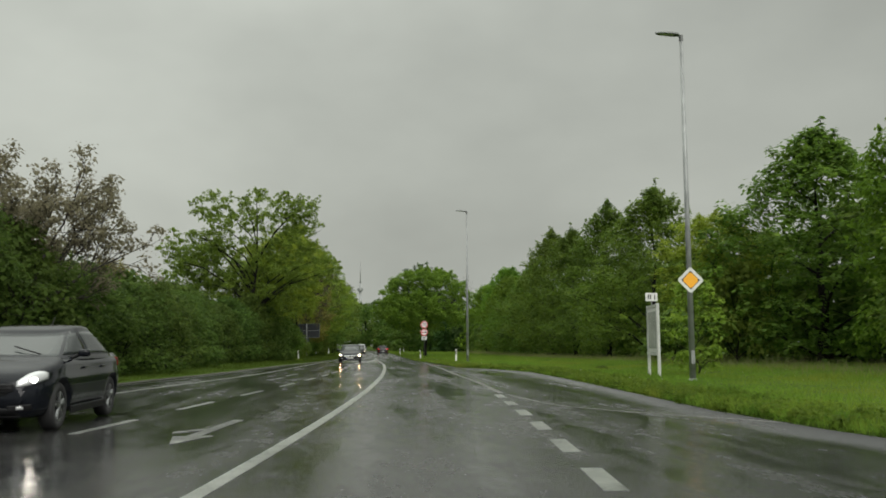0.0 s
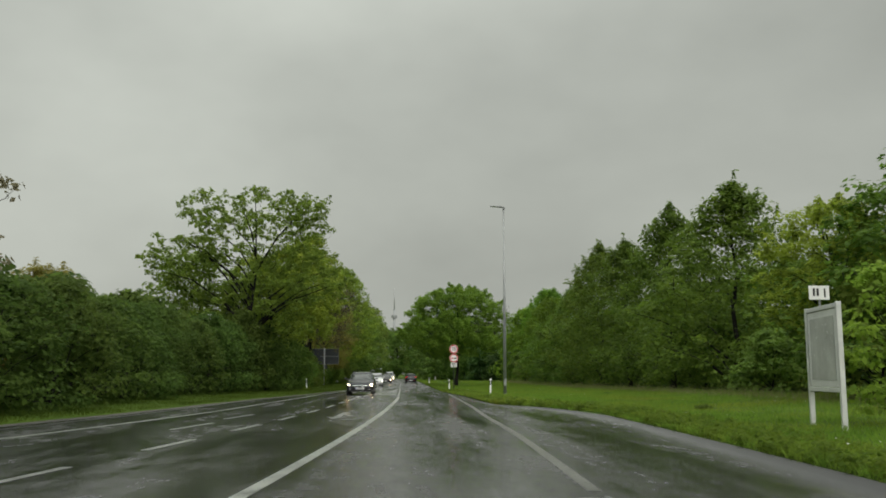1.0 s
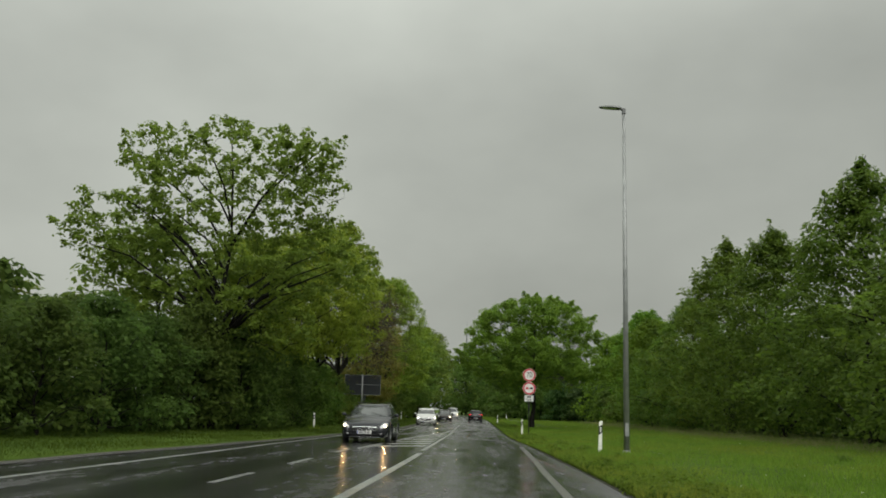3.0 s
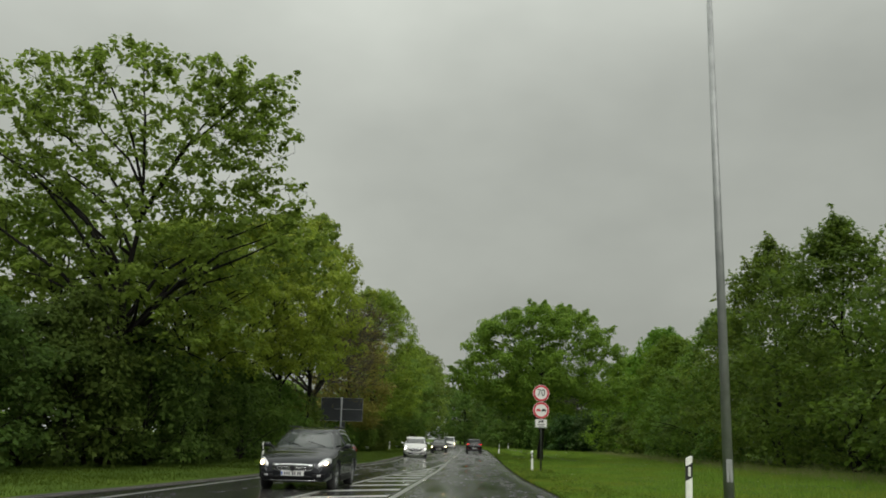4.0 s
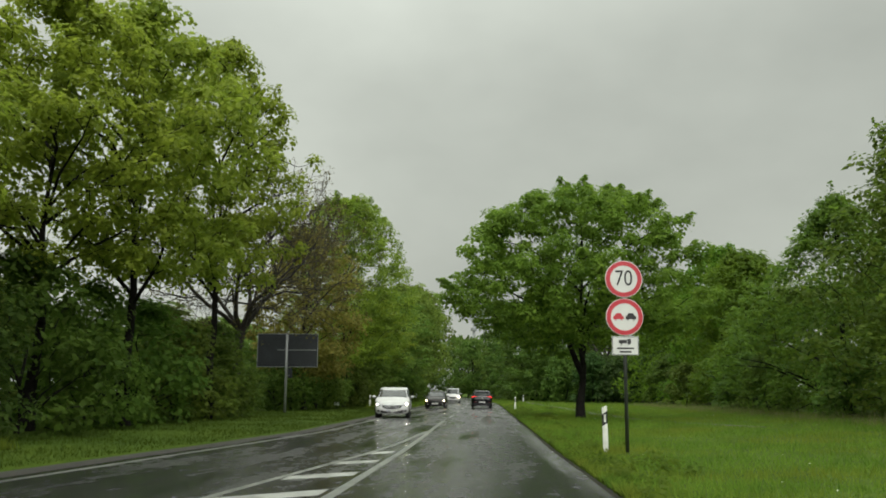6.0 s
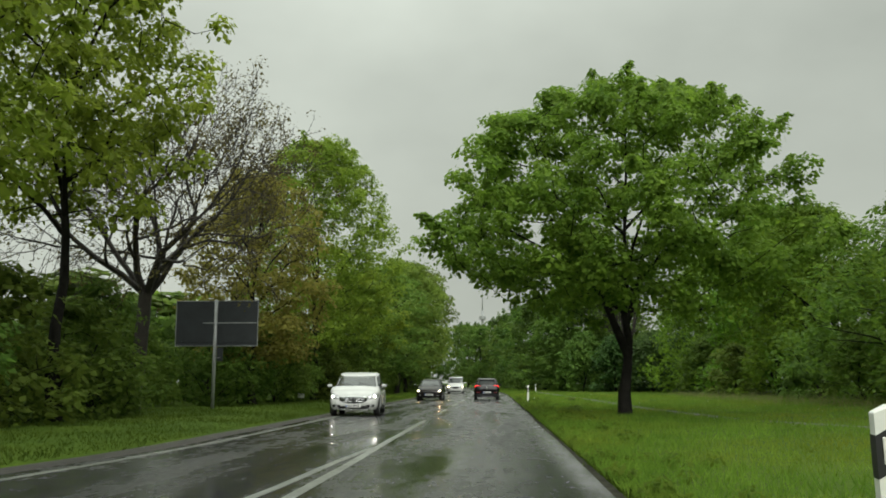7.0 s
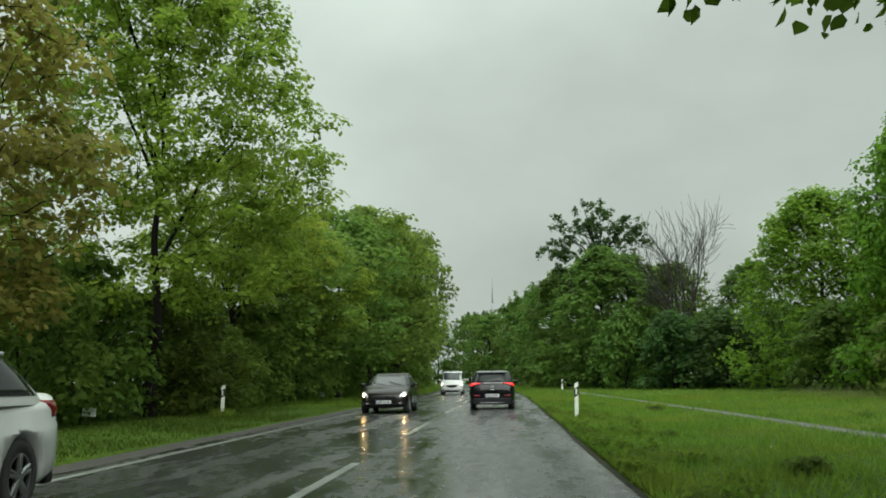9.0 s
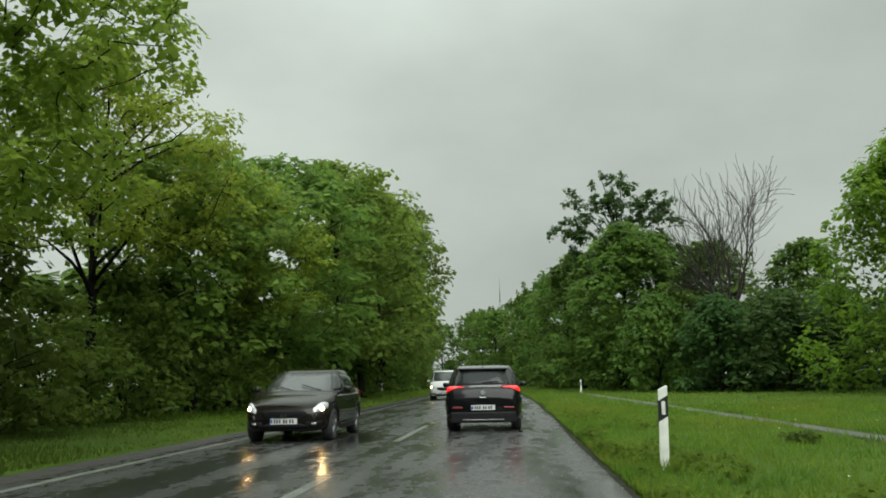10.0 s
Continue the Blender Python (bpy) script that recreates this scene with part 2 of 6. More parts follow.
def patchy(mat, tint, scale):
    """Blends broad patches of another tone into a leaf material."""
    n, l = mat.node_tree.nodes, mat.node_tree.links
    hs = next(k for k in n if k.bl_idname == "ShaderNodeHueSaturation")
    t, r, mix = noise_tex(n, l, scale, 4, 0.6), ramp(n, [(0.46, (0, 0, 0)), (0.68, (0.75, 0.75, 0.75))]), n.new("ShaderNodeMixRGB")
    l.new(t.outputs["Fac"], r.inputs["Fac"])
    l.new(r.outputs["Color"], mix.inputs["Fac"])
    mix.inputs["Color2"].default_value = (*tint, 1)
    targets = [k.to_socket for k in hs.outputs["Color"].links]
    l.new(hs.outputs["Color"], mix.inputs["Color1"])
    for socket in targets:
        l.new(mix.outputs["Color"], socket)
    return mat


GRASS_BLADE = leaf_material("grass_blades", (0.058, 0.130, 0.018), (0.200, 0.312, 0.042), 0.0, 0.04)
patchy(GRASS_BLADE, (0.200, 0.210, 0.032), 0.28)
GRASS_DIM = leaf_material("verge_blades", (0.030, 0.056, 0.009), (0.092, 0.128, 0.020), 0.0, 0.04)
LEAF_MAPLE = leaf_material("maple_leaves", (0.074, 0.124, 0.018), (0.222, 0.306, 0.045), 0.0)
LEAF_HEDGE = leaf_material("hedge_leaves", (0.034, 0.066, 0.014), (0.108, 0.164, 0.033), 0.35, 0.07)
LEAF_LINDEN = leaf_material("linden_leaves", (0.060, 0.130, 0.016), (0.225, 0.345, 0.040), 0.0)
LEAF_YELLOW = leaf_material("yellow_green_leaves", (0.116, 0.170, 0.019), (0.300, 0.370, 0.042), 0.15)
LEAF_COPSE = leaf_material("copse_leaves", (0.046, 0.098, 0.016), (0.145, 0.230, 0.038), 0.3)
LEAF_ROW = leaf_material("hornbeam_leaves", (0.046, 0.096, 0.013), (0.155, 0.230, 0.030))
LEAF_WOOD = leaf_material("woodland_leaves", (0.060, 0.116, 0.019), (0.188, 0.272, 0.045), 0.5)
LEAF_FRESH = leaf_material("fresh_yellow_green_leaves", (0.074, 0.150, 0.017), (0.225, 0.340, 0.040), 0.4)
LEAF_FRESH_GREEN = leaf_material("bright_green_leaves", (0.060, 0.130, 0.012), (0.185, 0.300, 0.028))
LEAF_SHRUB = leaf_material("shrub_leaves", (0.048, 0.094, 0.015), (0.145, 0.215, 0.036), 0.5, 0.10)
LEAF_BROWN = leaf_material("reddish_brown_leaves", (0.140, 0.128, 0.028), (0.320, 0.285, 0.064))
LEAF_BLOSSOM = leaf_material("brownish_leaves_and_pale_blossom", (0.088, 0.084, 0.044), (0.250, 0.232, 0.150))
LEAF_BUD = leaf_material("reddish_leaf_buds", (0.078, 0.066, 0.024), (0.180, 0.170, 0.055))
LEAF_DARK = leaf_material("dark_leaves", (0.022, 0.056, 0.014), (0.075, 0.130, 0.030))


# ---- mesh helpers ----
def raw_mesh(name, verts, faces, sides):
    """A mesh from arrays: verts (n, 3), faces (m, sides)."""
    me = bpy.data.meshes.new(name)
    verts, faces = np.asarray(verts, np.float32), np.asarray(faces, np.int32)
    me.vertices.add(len(verts))
    me.vertices.foreach_set("co", verts.ravel())
    me.loops.add(faces.size)
    me.loops.foreach_set("vertex_index", faces.ravel())
    me.polygons.add(len(faces))
    me.polygons.foreach_set("loop_start", np.arange(0, faces.size, sides, dtype=np.int32))
    me.polygons.foreach_set("loop_total", np.full(len(faces), sides, np.int32))
    me.update(calc_edges=True)
    return me


def mesh_part(name, me, mat, parent=None, label="", smooth=False):
    me.materials.append(mat)
    if smooth:
        me.polygons.foreach_set("use_smooth", np.ones(len(me.polygons), bool))
    ob = new(name, me)
    ob.parent = parent
    return tagged(ob, label)


def part(name, bm, mat, parent=None, label="", smooth=False):
    me = bpy.data.meshes.new(name)
    bmesh.ops.recalc_face_normals(bm, faces=bm.faces)
    bm.to_mesh(me)
    bm.free()
    return mesh_part(name, me, mat, parent, label, smooth)


def empty(name, m, label, category, group="", kind=""):
    ob = new(name)
    ob.empty_display_size = 0.2
    ob.matrix_world = m
    return tagged(ob, label, category, group, kind)


def box(bm, lo, hi, bevel=0.0, m=None):
    """Adds a box, with bevelled edges, to bm."""
    geo = bmesh.ops.create_cube(bm, size=1)["verts"]
    lo, hi = Vector(lo), Vector(hi)
    for v in geo:
        v.co = Vector([(lo[i] + hi[i]) / 2 + v.co[i] * (hi[i] - lo[i]) for i in range(3)])
    if bevel:
        es = list({e for v in geo for e in v.link_edges})
        r = bmesh.ops.bevel(bm, geom=es, offset=bevel, segments=2, profile=0.5, affect="EDGES")
        geo = list({v for f in r["faces"] for v in f.verts} | {v for v in geo if v.is_valid})
    if m:
        for v in geo:
            v.co = m @ v.co
    return geo


def rod(bm, a, b, r1, r2=None, sides=12):
    """Adds a capped, tapered rod between two points to bm."""
    a, b = Vector(a), Vector(b)
    r2 = r1 if r2 is None else r2
    q = (b - a).to_track_quat("Z", "Y").to_matrix().to_4x4()
    bmesh.ops.create_cone(bm, cap_ends=True, segments=sides, radius1=r1, radius2=r2, depth=(b - a).length,
                          matrix=Matrix.Translation((a + b) / 2) @ q)


def disc(bm, centre, r, thick, sides=40, axis="Y"):
    turn = {"Y": Matrix.Rotation(radians(90), 4, "X"), "X": Matrix.Rotation(radians(90), 4, "Y"), "Z": Matrix.Identity(4)}[axis]
    bmesh.ops.create_cone(bm, cap_ends=True, segments=sides, radius1=r, radius2=r, depth=thick, matrix=Matrix.Translation(centre) @ turn)


def ring(bm, centre, r_in, r_out, thick, sides=40):
    """A flat ring facing along y."""
    c = Vector(centre)
    loops = []
    for r, dy in ((r_in, -thick / 2), (r_out, -thick / 2), (r_out, thick / 2), (r_in, thick / 2)):
        loops.append([bm.verts.new(c + Vector((r * math.cos(k * math.tau / sides), dy, r * math.sin(k * math.tau / sides)))) for k in range(sides)])
    for i in range(4):
        p, q = loops[i], loops[(i + 1) % 4]
        for k in range(sides):
            bm.faces.new((p[k], p[(k + 1) % sides], q[(k + 1) % sides], q[k]))


def sheet(name, us, ys, height, mat, thick=0.0, smooth=True, **tags):
    """A strip or slab over a grid: us(y) gives the xs of one row."""
    rows = [us(y) for y in ys]
    k = len(rows[0])
    verts = [(x, y, height(x, y)) for y, row in zip(ys, rows) for x in row]
    faces = [(i * k + j, i * k + j + 1, (i + 1) * k + j + 1, (i + 1) * k + j) for i in range(len(ys) - 1) for j in range(k - 1)]
    if thick:
        n0 = len(verts)
        verts += [(x, y, z - thick) for x, y, z in verts]
        edge = [i * k for i in range(len(ys))], [i * k + k - 1 for i in range(len(ys))], list(range(k)), list(range((len(ys) - 1) * k, len(ys) * k))
        for line in edge:
            faces += [(a, b, b + n0, a + n0) for a, b in zip(line, line[1:])]
    me = bpy.data.meshes.new(name)
    me.from_pydata(verts, [], faces)
    me.update()
    return tagged(mesh_part(name, me, mat, None, "", smooth), **tags)


# ---- ground and road ----
YS = sorted({*range(-30, 240, 3), *range(240, 400, 12), -1200, -500, -200, -100, -60, 500, 700, 1000, 1600, 2600})


def ground_row(y):
    """The xs of one row of the ground, with a trough for the road."""
    a, b = xr(y) + u_left(y) - shoulder(y), xr(y) + u_right(y) + 0.02
    left = [a - d for d in (1600, 800, 400, 200, 120, 80, 60, 45, 36, 30, 25, 21, 18, 15, 12, 9, 7, 5, 3.5, 2.2, 1.2, 0.5, 0.03)]
    mid = [a + (b - a) * k / 10 for k in range(11)]
    right = [b + d for d in (0.03, 0.4, 1, 2, 3.2, 4.6, 6, 8, 10, 12, 15, 18, 21, 25, 30, 36, 45, 60, 80, 120, 200, 400, 800, 1600)]
    return left + mid + right


def ground_height(x, y):
    u = x - xr(y)
    base = gz(x, y)
    if u_left(y) - shoulder(y) - 0.01 < u < u_right(y) + 0.025:
        return zr(y) - 0.12
    rough = 0.05 * noise.noise((x * 0.35, y * 0.35, 0)) if abs(u) < 60 else 0
    return base + rough * min(1, max(0, (u - u_right(y) if u > 0 else u_left(y) - shoulder(y) + 0.55 - u) - 0.6))


sheet("ground", ground_row, YS, ground_height, SOIL, label="rough green meadow and verge beside the road", category="ground", kind="structure")
ROAD_Y = [y for y in YS if -200 <= y <= 1000]
sheet("road", lambda y: [xr(y) + u_left(y) - shoulder(y) + 0.03 + (u_right(y) - u_left(y) + shoulder(y) - 0.03) * k / 14 for k in range(15)], ROAD_Y,
      lambda x, y: zr(y), ASPHALT, 0.14, label="wet dark grey asphalt road with a puddled sheen", category="road", kind="structure")


def line(name, pts, width, mat=PAINT, z=0.004, step=1.5, label="worn white painted road line", category="road marking"):
    """A painted line on the road through (u, y) points."""
    ys = [p[1] for p in pts]
    n = max(2, int((ys[-1] - ys[0]) / step) + 1)
    run = [ys[0] + (ys[-1] - ys[0]) * i / (n - 1) for i in range(n)]
    mid = lambda y: xr(y) + lerp(y, ys, [p[0] for p in pts])
    return sheet(name, lambda y: [mid(y) - width / 2, mid(y) + width / 2], run, lambda x, y: zr(y) + z, mat, 0.003, label=label, category=category, kind="structure")


line("lane_line", [(-2.05, -8), (-2.05, 62)], 0.16)
line("edge_line", [(u_left(y), y) for y in range(-6, 330, 4)], 0.14)
line("shoulder_line", [(u_left(y) - lerp(y, [50, 58, 74], [1.6, 1.45, 0.35]), y) for y in range(-6, 74, 3)], 0.10, PAINT_OLD, label="faded white line along the paved shoulder")
for y0 in [-5.6, -1.0, 3.6, 8.2, 12.8, 17.4, 22.2, 27.0, 31.8, 36.2, 40.6, 45.1, 50.2, 55.4, 61.0]:
    lane_u = lambda y: lerp(y, [10, 18, 24, 30, 36, 45], [-5.15, -5.05, -4.85, -4.65, -4.42, -4.25])
    line("lane_dash", [(lane_u(y0), y0), (lane_u(y0 + 2.3), y0 + 2.3)], 0.13)
for y0 in [32.2, 36.8]:
    line("lane_dash", [(-5.95, y0), (-5.75, y0 + 2.6)], 0.13)
for k in range(7):
    line("block_dash", [(1.22, 4.9 + 2.55 * k), (1.22, 6.2 + 2.55 * k)], 0.20)
line("gutter_strip", [(1.35, 22.0), (1.2, 30), (0.98, 38), (0.95, 55), (1.1, 70)], 0.14, CONCRETE, label="pale wet concrete gutter strip in the asphalt", category="gutter")
line("bay_seam", [(6.4, 11.0), (3.7, 14.8), (2.7, 16.0), (2.0, 17.6), (1.4, 21.6)], 0.06, CONCRETE, label="pale seam where the bay joins the road", category="road seam")
EDGE = worn("edge_soil", (0.036, 0.036, 0.026), 0.95, vary=0.5, scale=5, bumpy=0.6)
EDGE.node_tree.nodes["Principled BSDF"].inputs["Specular IOR Level"].default_value = 0.08
SHOULDER_SOIL = worn("shoulder_soil", (0.046, 0.041, 0.034), 0.8, vary=0.45, scale=3, bumpy=0.6)
line("edge_strip", [(u_left(y) - shoulder(y) + 0.33 + 0.05 * math.sin(y * 1.3), y) for y in range(-6, 230, 3)], 0.56, SHOULDER_SOIL, label="brown wet soil and grit along the shoulder's edge", category="road edge")
line("edge_strip", [(u_right(y) - 0.03 + 0.025 * math.sin(y * 1.7), y) for y in range(50, 200, 3)], 0.10, EDGE, label="dark muddy strip of soil along the road's edge", category="road edge")
line("island_line", [(-4.05, 64), (-3.6, 80), (-2.44, 94), (-2.33, 98), (-2.20, 101)], 0.12)
line("island_line", [(-2.10, 64), (-2.10, 80), (-2.08, 98), (-2.12, 101.5), (-2.16, 112.4)], 0.14)
for k in range(9):
    y0 = 66 + 3.0 * k
    a, b = lerp(y0, [64, 80, 95], [-4.05, -3.6, -2.42]) + 0.15, -2.25
    if b - a > 0.2:
        bm = bmesh.new()
        q = [(a, y0), (b, y0 + (b - a) * 1.0), (b, y0 + (b - a) * 1.0 + 0.7), (a, y0 + 0.7)]
        top = [bm.verts.new((u + xr(y), y, zr(y) + 0.004)) for u, y in q]
        low = [bm.verts.new((u + xr(y), y, zr(y) + 0.001)) for u, y in q]
        bm.faces.new(top), bm.faces.new(low[::-1])
        for i in range(4):
            bm.faces.new((top[i], low[i], low[(i + 1) % 4], top[(i + 1) % 4]))
        tagged(part("hatch_stripe", bm, PAINT), "worn white diagonal hatching stripe on asphalt", "road marking", kind="structure")
for k in range(16):
    y0 = 117.9 + 12.0 * k
    line("centre_dash", [(-2.10, y0), (-2.10, y0 + 5.9)], 0.13)


def road_arrow(u, y0, length, bend):
    """A painted turn arrow whose head points towards the walker."""
    bm = bmesh.new()
    shaft = [(-0.09, 0.9), (0.09, 0.9), (0.09, length), (-0.09, length)]
    head = [(0, 0.0), (0.26, 1.0), (-0.26, 1.0)]
    side = [(0.09, length * 0.55), (0.09, length * 0.55 + 0.4), (0.40 * bend, length * 0.44 + 0.1), (0.40 * bend, length * 0.44 - 0.1)]
    for k, poly in enumerate((shaft, head, side)):
        top = [bm.verts.new((xr(y0 + y) + u + x, y0 + y, zr(y0 + y) + 0.004 + k * 0.0012)) for x, y in poly]
        low = [bm.verts.new((xr(y0 + y) + u + x, y0 + y, zr(y0 + y) + 0.001)) for x, y in poly]
        bm.faces.new(top), bm.faces.new(low[::-1])
        n = len(poly)
        for i in range(n):
            bm.faces.new((top[i], low[i], low[(i + 1) % n], top[(i + 1) % n]))
    tagged(part("road_arrow", bm, PAINT_OLD), "worn white turn arrow painted on wet asphalt", "road marking", kind="structure")


road_arrow(-3.40, 11.3, 3.5, -1)
road_arrow(-3.15, 36.8, 4.0, 1)

PATH_Y = [104, 107, 111, 116, 123, 130, 136, 145, 155, 165, 180, 195]
sheet("footpath", lambda y: [lerp(y, [96, 105.7, 111, 123, 136, 161, 195], [13.5, 8.8, 6.95, 6.2, 6.1, 5.6, 4.8]) + d for d in (-0.25, -0.1, 0.1, 0.25)], PATH_Y,
      lambda x, y: gz(x, y) + 0.015, GRAVEL, 0.1, label="narrow pale wet gravel footpath through the grass", category="footpath", kind="structure")


# ---- street lamps, signs and posts ----
def street_lamp(x, y, top, label):
    z = gz(x, y) - 0.1
    ob = empty("street_lamp", pose(x, y, z), label, "street lamp", "street lamps")
    h = top - z
    bm = bmesh.new()
    rod(bm, (0, 0, 0), (0, 0, h), 0.095, 0.05, 20)
    part("pole", bm, STEEL, ob, smooth=True)
    bm = bmesh.new()
    rod(bm, (0, 0, 0), (0, 0, 0.18), 0.14, 0.12, 20)
    part("base_collar", bm, STEEL, ob, smooth=True)
    bm = bmesh.new()
    box(bm, (-0.055, -0.008, 0.62), (0.055, 0.008, 1.02), 0.004, Matrix.Translation((0, -0.083, 0)))
    part("service_door", bm, STEEL, ob)
    bm = bmesh.new()
    rod(bm, (0, 0, h - 0.12), (0, 0, h + 0.06), 0.065, 0.06, 16)
    rod(bm, (0.02, 0, h + 0.03), (-0.18, 0, h + 0.07), 0.05, 0.045, 12)
    part("bracket", bm, LAMP_GREY, ob)
    bm = bmesh.new()
    rings = []
    for i in range(9):
        k = i / 8
        wide, thick = 0.155 * math.sqrt(max(0.06, 1 - (2 * abs(k - 0.45)) ** 3 * 0.85)), 0.045 + 0.055 * math.sin(math.pi * min(1, 0.25 + 0.75 * k))
        x, low = -0.08 - 0.74 * k, h + 0.035 + 0.05 * k
        rings.append([bm.verts.new((x, y * wide, low + z * thick)) for y, z in ((-1, 0.1), (-0.7, 0), (0.7, 0), (1, 0.1), (0.85, 0.65), (0.4, 1), (-0.4, 1), (-0.85, 0.65))])
    for a, b in zip(rings, rings[1:]):
        for i in range(8):
            bm.faces.new((a[i], a[(i + 1) % 8], b[(i + 1) % 8], b[i]))
    bm.faces.new(rings[0][::-1]), bm.faces.new(rings[-1])
    bmesh.ops.recalc_face_normals(bm, faces=bm.faces)
    part("lamp_head", bm, LAMP_GREY, ob, "flat dark grey lamp head")
    bm = bmesh.new()
    box(bm, (-0.70, -0.10, h + 0.045), (-0.25, 0.10, h + 0.06), 0.005)
    for v in bm.verts:
        v.co.z += 0.05 * (-0.1 - v.co.x) / 0.7 - 0.012
    part("lamp_glass", bm, PANEL, ob, "unlit frosted lamp glass")
    return ob


LAMP1, LAMP2 = (6.53, 26.7), (4.10, 65.0)
street_lamp(*LAMP1, 11.17, "tall galvanised street lamp, unlit, carrying a road sign")
street_lamp(*LAMP2, 11.36, "tall galvanised street lamp, unlit, on the verge")


def priority_sign(x, y, z):
    ob = empty("priority_sign", pose(x, y, z), "white and yellow diamond road sign clamped to a lamp pole", "road sign")
    for name, half, mat, dy in (("plate", 0.42, SIGN_WHITE, 0.0), ("yellow_field", 0.265, SIGN_YELLOW, -0.005)):
        bm = bmesh.new()
        s = half * math.sqrt(2)
        box(bm, (-s / 2, -0.004, -s / 2), (s / 2, 0.004, s / 2))
        bmesh.ops.bevel(bm, geom=[e for e in bm.edges if abs(e.verts[0].co.y - e.verts[1].co.y) > 0.004], offset=0.035, segments=4, affect="EDGES")
        bmesh.ops.transform(bm, matrix=Matrix.Translation((0, dy, 0)) @ Matrix.Rotation(radians(45), 4, "Y"), verts=bm.verts)
        part(name, bm, mat, ob)
    bm = bmesh.new()
    s = 0.29 * math.sqrt(2)
    box(bm, (-s / 2, -0.0025, -s / 2), (s / 2, 0.0025, s / 2))
    bmesh.ops.transform(bm, matrix=Matrix.Translation((0, -0.002, 0)) @ Matrix.Rotation(radians(45), 4, "Y"), verts=bm.verts)
    part("black_border", bm, SIGN_BLACK, ob)
    for dz in (-0.2, 0.2):
        bm = bmesh.new()
        ring(bm, (0, 0.092, dz), 0.083, 0.093, 0.04, 20)
        bmesh.ops.transform(bm, matrix=Matrix.Translation((0, 0.092, dz)) @ Matrix.Rotation(radians(90), 4, "X") @ Matrix.Translation((0, -0.092, -dz)), verts=bm.verts)
        part("clamp", bm, STEEL, ob)


priority_sign(LAMP1[0], LAMP1[1] - 0.095, 3.46)


def info_board():
    """A framed standing board whose face is turned to the road, on two legs."""
    a, b = Vector((6.72, 30.3)), Vector((7.02, 32.3))
    turn = math.degrees(math.atan2(b.y - a.y, b.x - a.x))
    mid = (a + b) / 2
    z = gz(mid.x, mid.y)
    ob = empty("notice_board", pose(mid.x, mid.y, z, 0, 0, turn), "tall grey framed notice board on two white legs in grass", "notice board")
    w, lo, hi = 1.0, 0.78, 2.50
    for s in (-1, 1):
        bm = bmesh.new()
        box(bm, (s * w - 0.05, -0.05, -0.1), (s * w + 0.05, 0.05, hi + 0.04), 0.01)
        part("leg", bm, FRAME_WHITE, ob)
    for z0 in (lo, hi - 0.03):
        bm = bmesh.new()
        box(bm, (-w + 0.052, -0.045, z0 - 0.04), (w - 0.052, 0.045, z0 + 0.05), 0.008)
        part("rail", bm, FRAME_WHITE, ob)
    bm = bmesh.new()
    box(bm, (-w + 0.06, -0.025, lo + 0.06), (w - 0.06, 0.025, hi - 0.08), 0.004)
    part("panel", bm, PANEL, ob, "milky grey panel streaked with rain")
    bm = bmesh.new()
    box(bm, (-w * 0.78, -0.034, lo + 0.2), (w * 0.78, -0.027, hi - 0.22), 0.002)
    box(bm, (-w * 0.78, 0.027, lo + 0.2), (w * 0.78, 0.034, hi - 0.22), 0.002)
    part("poster_field", bm, worn("faded_poster", (0.36, 0.37, 0.35), 0.25, vary=0.2, scale=1.5, bumpy=0), ob)
    # small plate on top, faces the traffic
    p = empty("info_sign", pose(6.86, 31.35, z + 2.54), "small white plate with two dark symbols above the notice board", "sign")
    bm = bmesh.new()
    box(bm, (-0.22, -0.012, 0.12), (0.22, 0.012, 0.42), 0.006)
    part("plate", bm, SIGN_WHITE, p)
    for x in (-0.14, -0.06, 0.10):
        bm = bmesh.new()
        box(bm, (x, -0.017, 0.20 if x < 0 else 0.17), (x + (0.05 if x < 0 else 0.035), -0.0125, 0.36))
        part("bar", bm, SIGN_BLACK, p)
    bm = bmesh.new()
    rod(bm, (0, 0, -0.02), (0, 0, 0.14), 0.02, sides=8)
    part("stem", bm, STEEL, p)


info_board()


def text_mesh(body, size, mat, parent, m, name="lettering", thick=0.002):
    cu = bpy.data.curves.new(name, "FONT")
    cu.body, cu.size, cu.extrude, cu.align_x, cu.align_y = body, size, thick, "CENTER", "CENTER"
    tmp = bpy.data.objects.new(name, cu)
    scene.collection.objects.link(tmp)
    me = bpy.data.meshes.new_from_object(tmp.evaluated_get(bpy.context.evaluated_depsgraph_get()))
    bpy.data.objects.remove(tmp)
    bpy.data.curves.remove(cu)
    me.transform(m)
    return mesh_part(name, me, mat, parent)


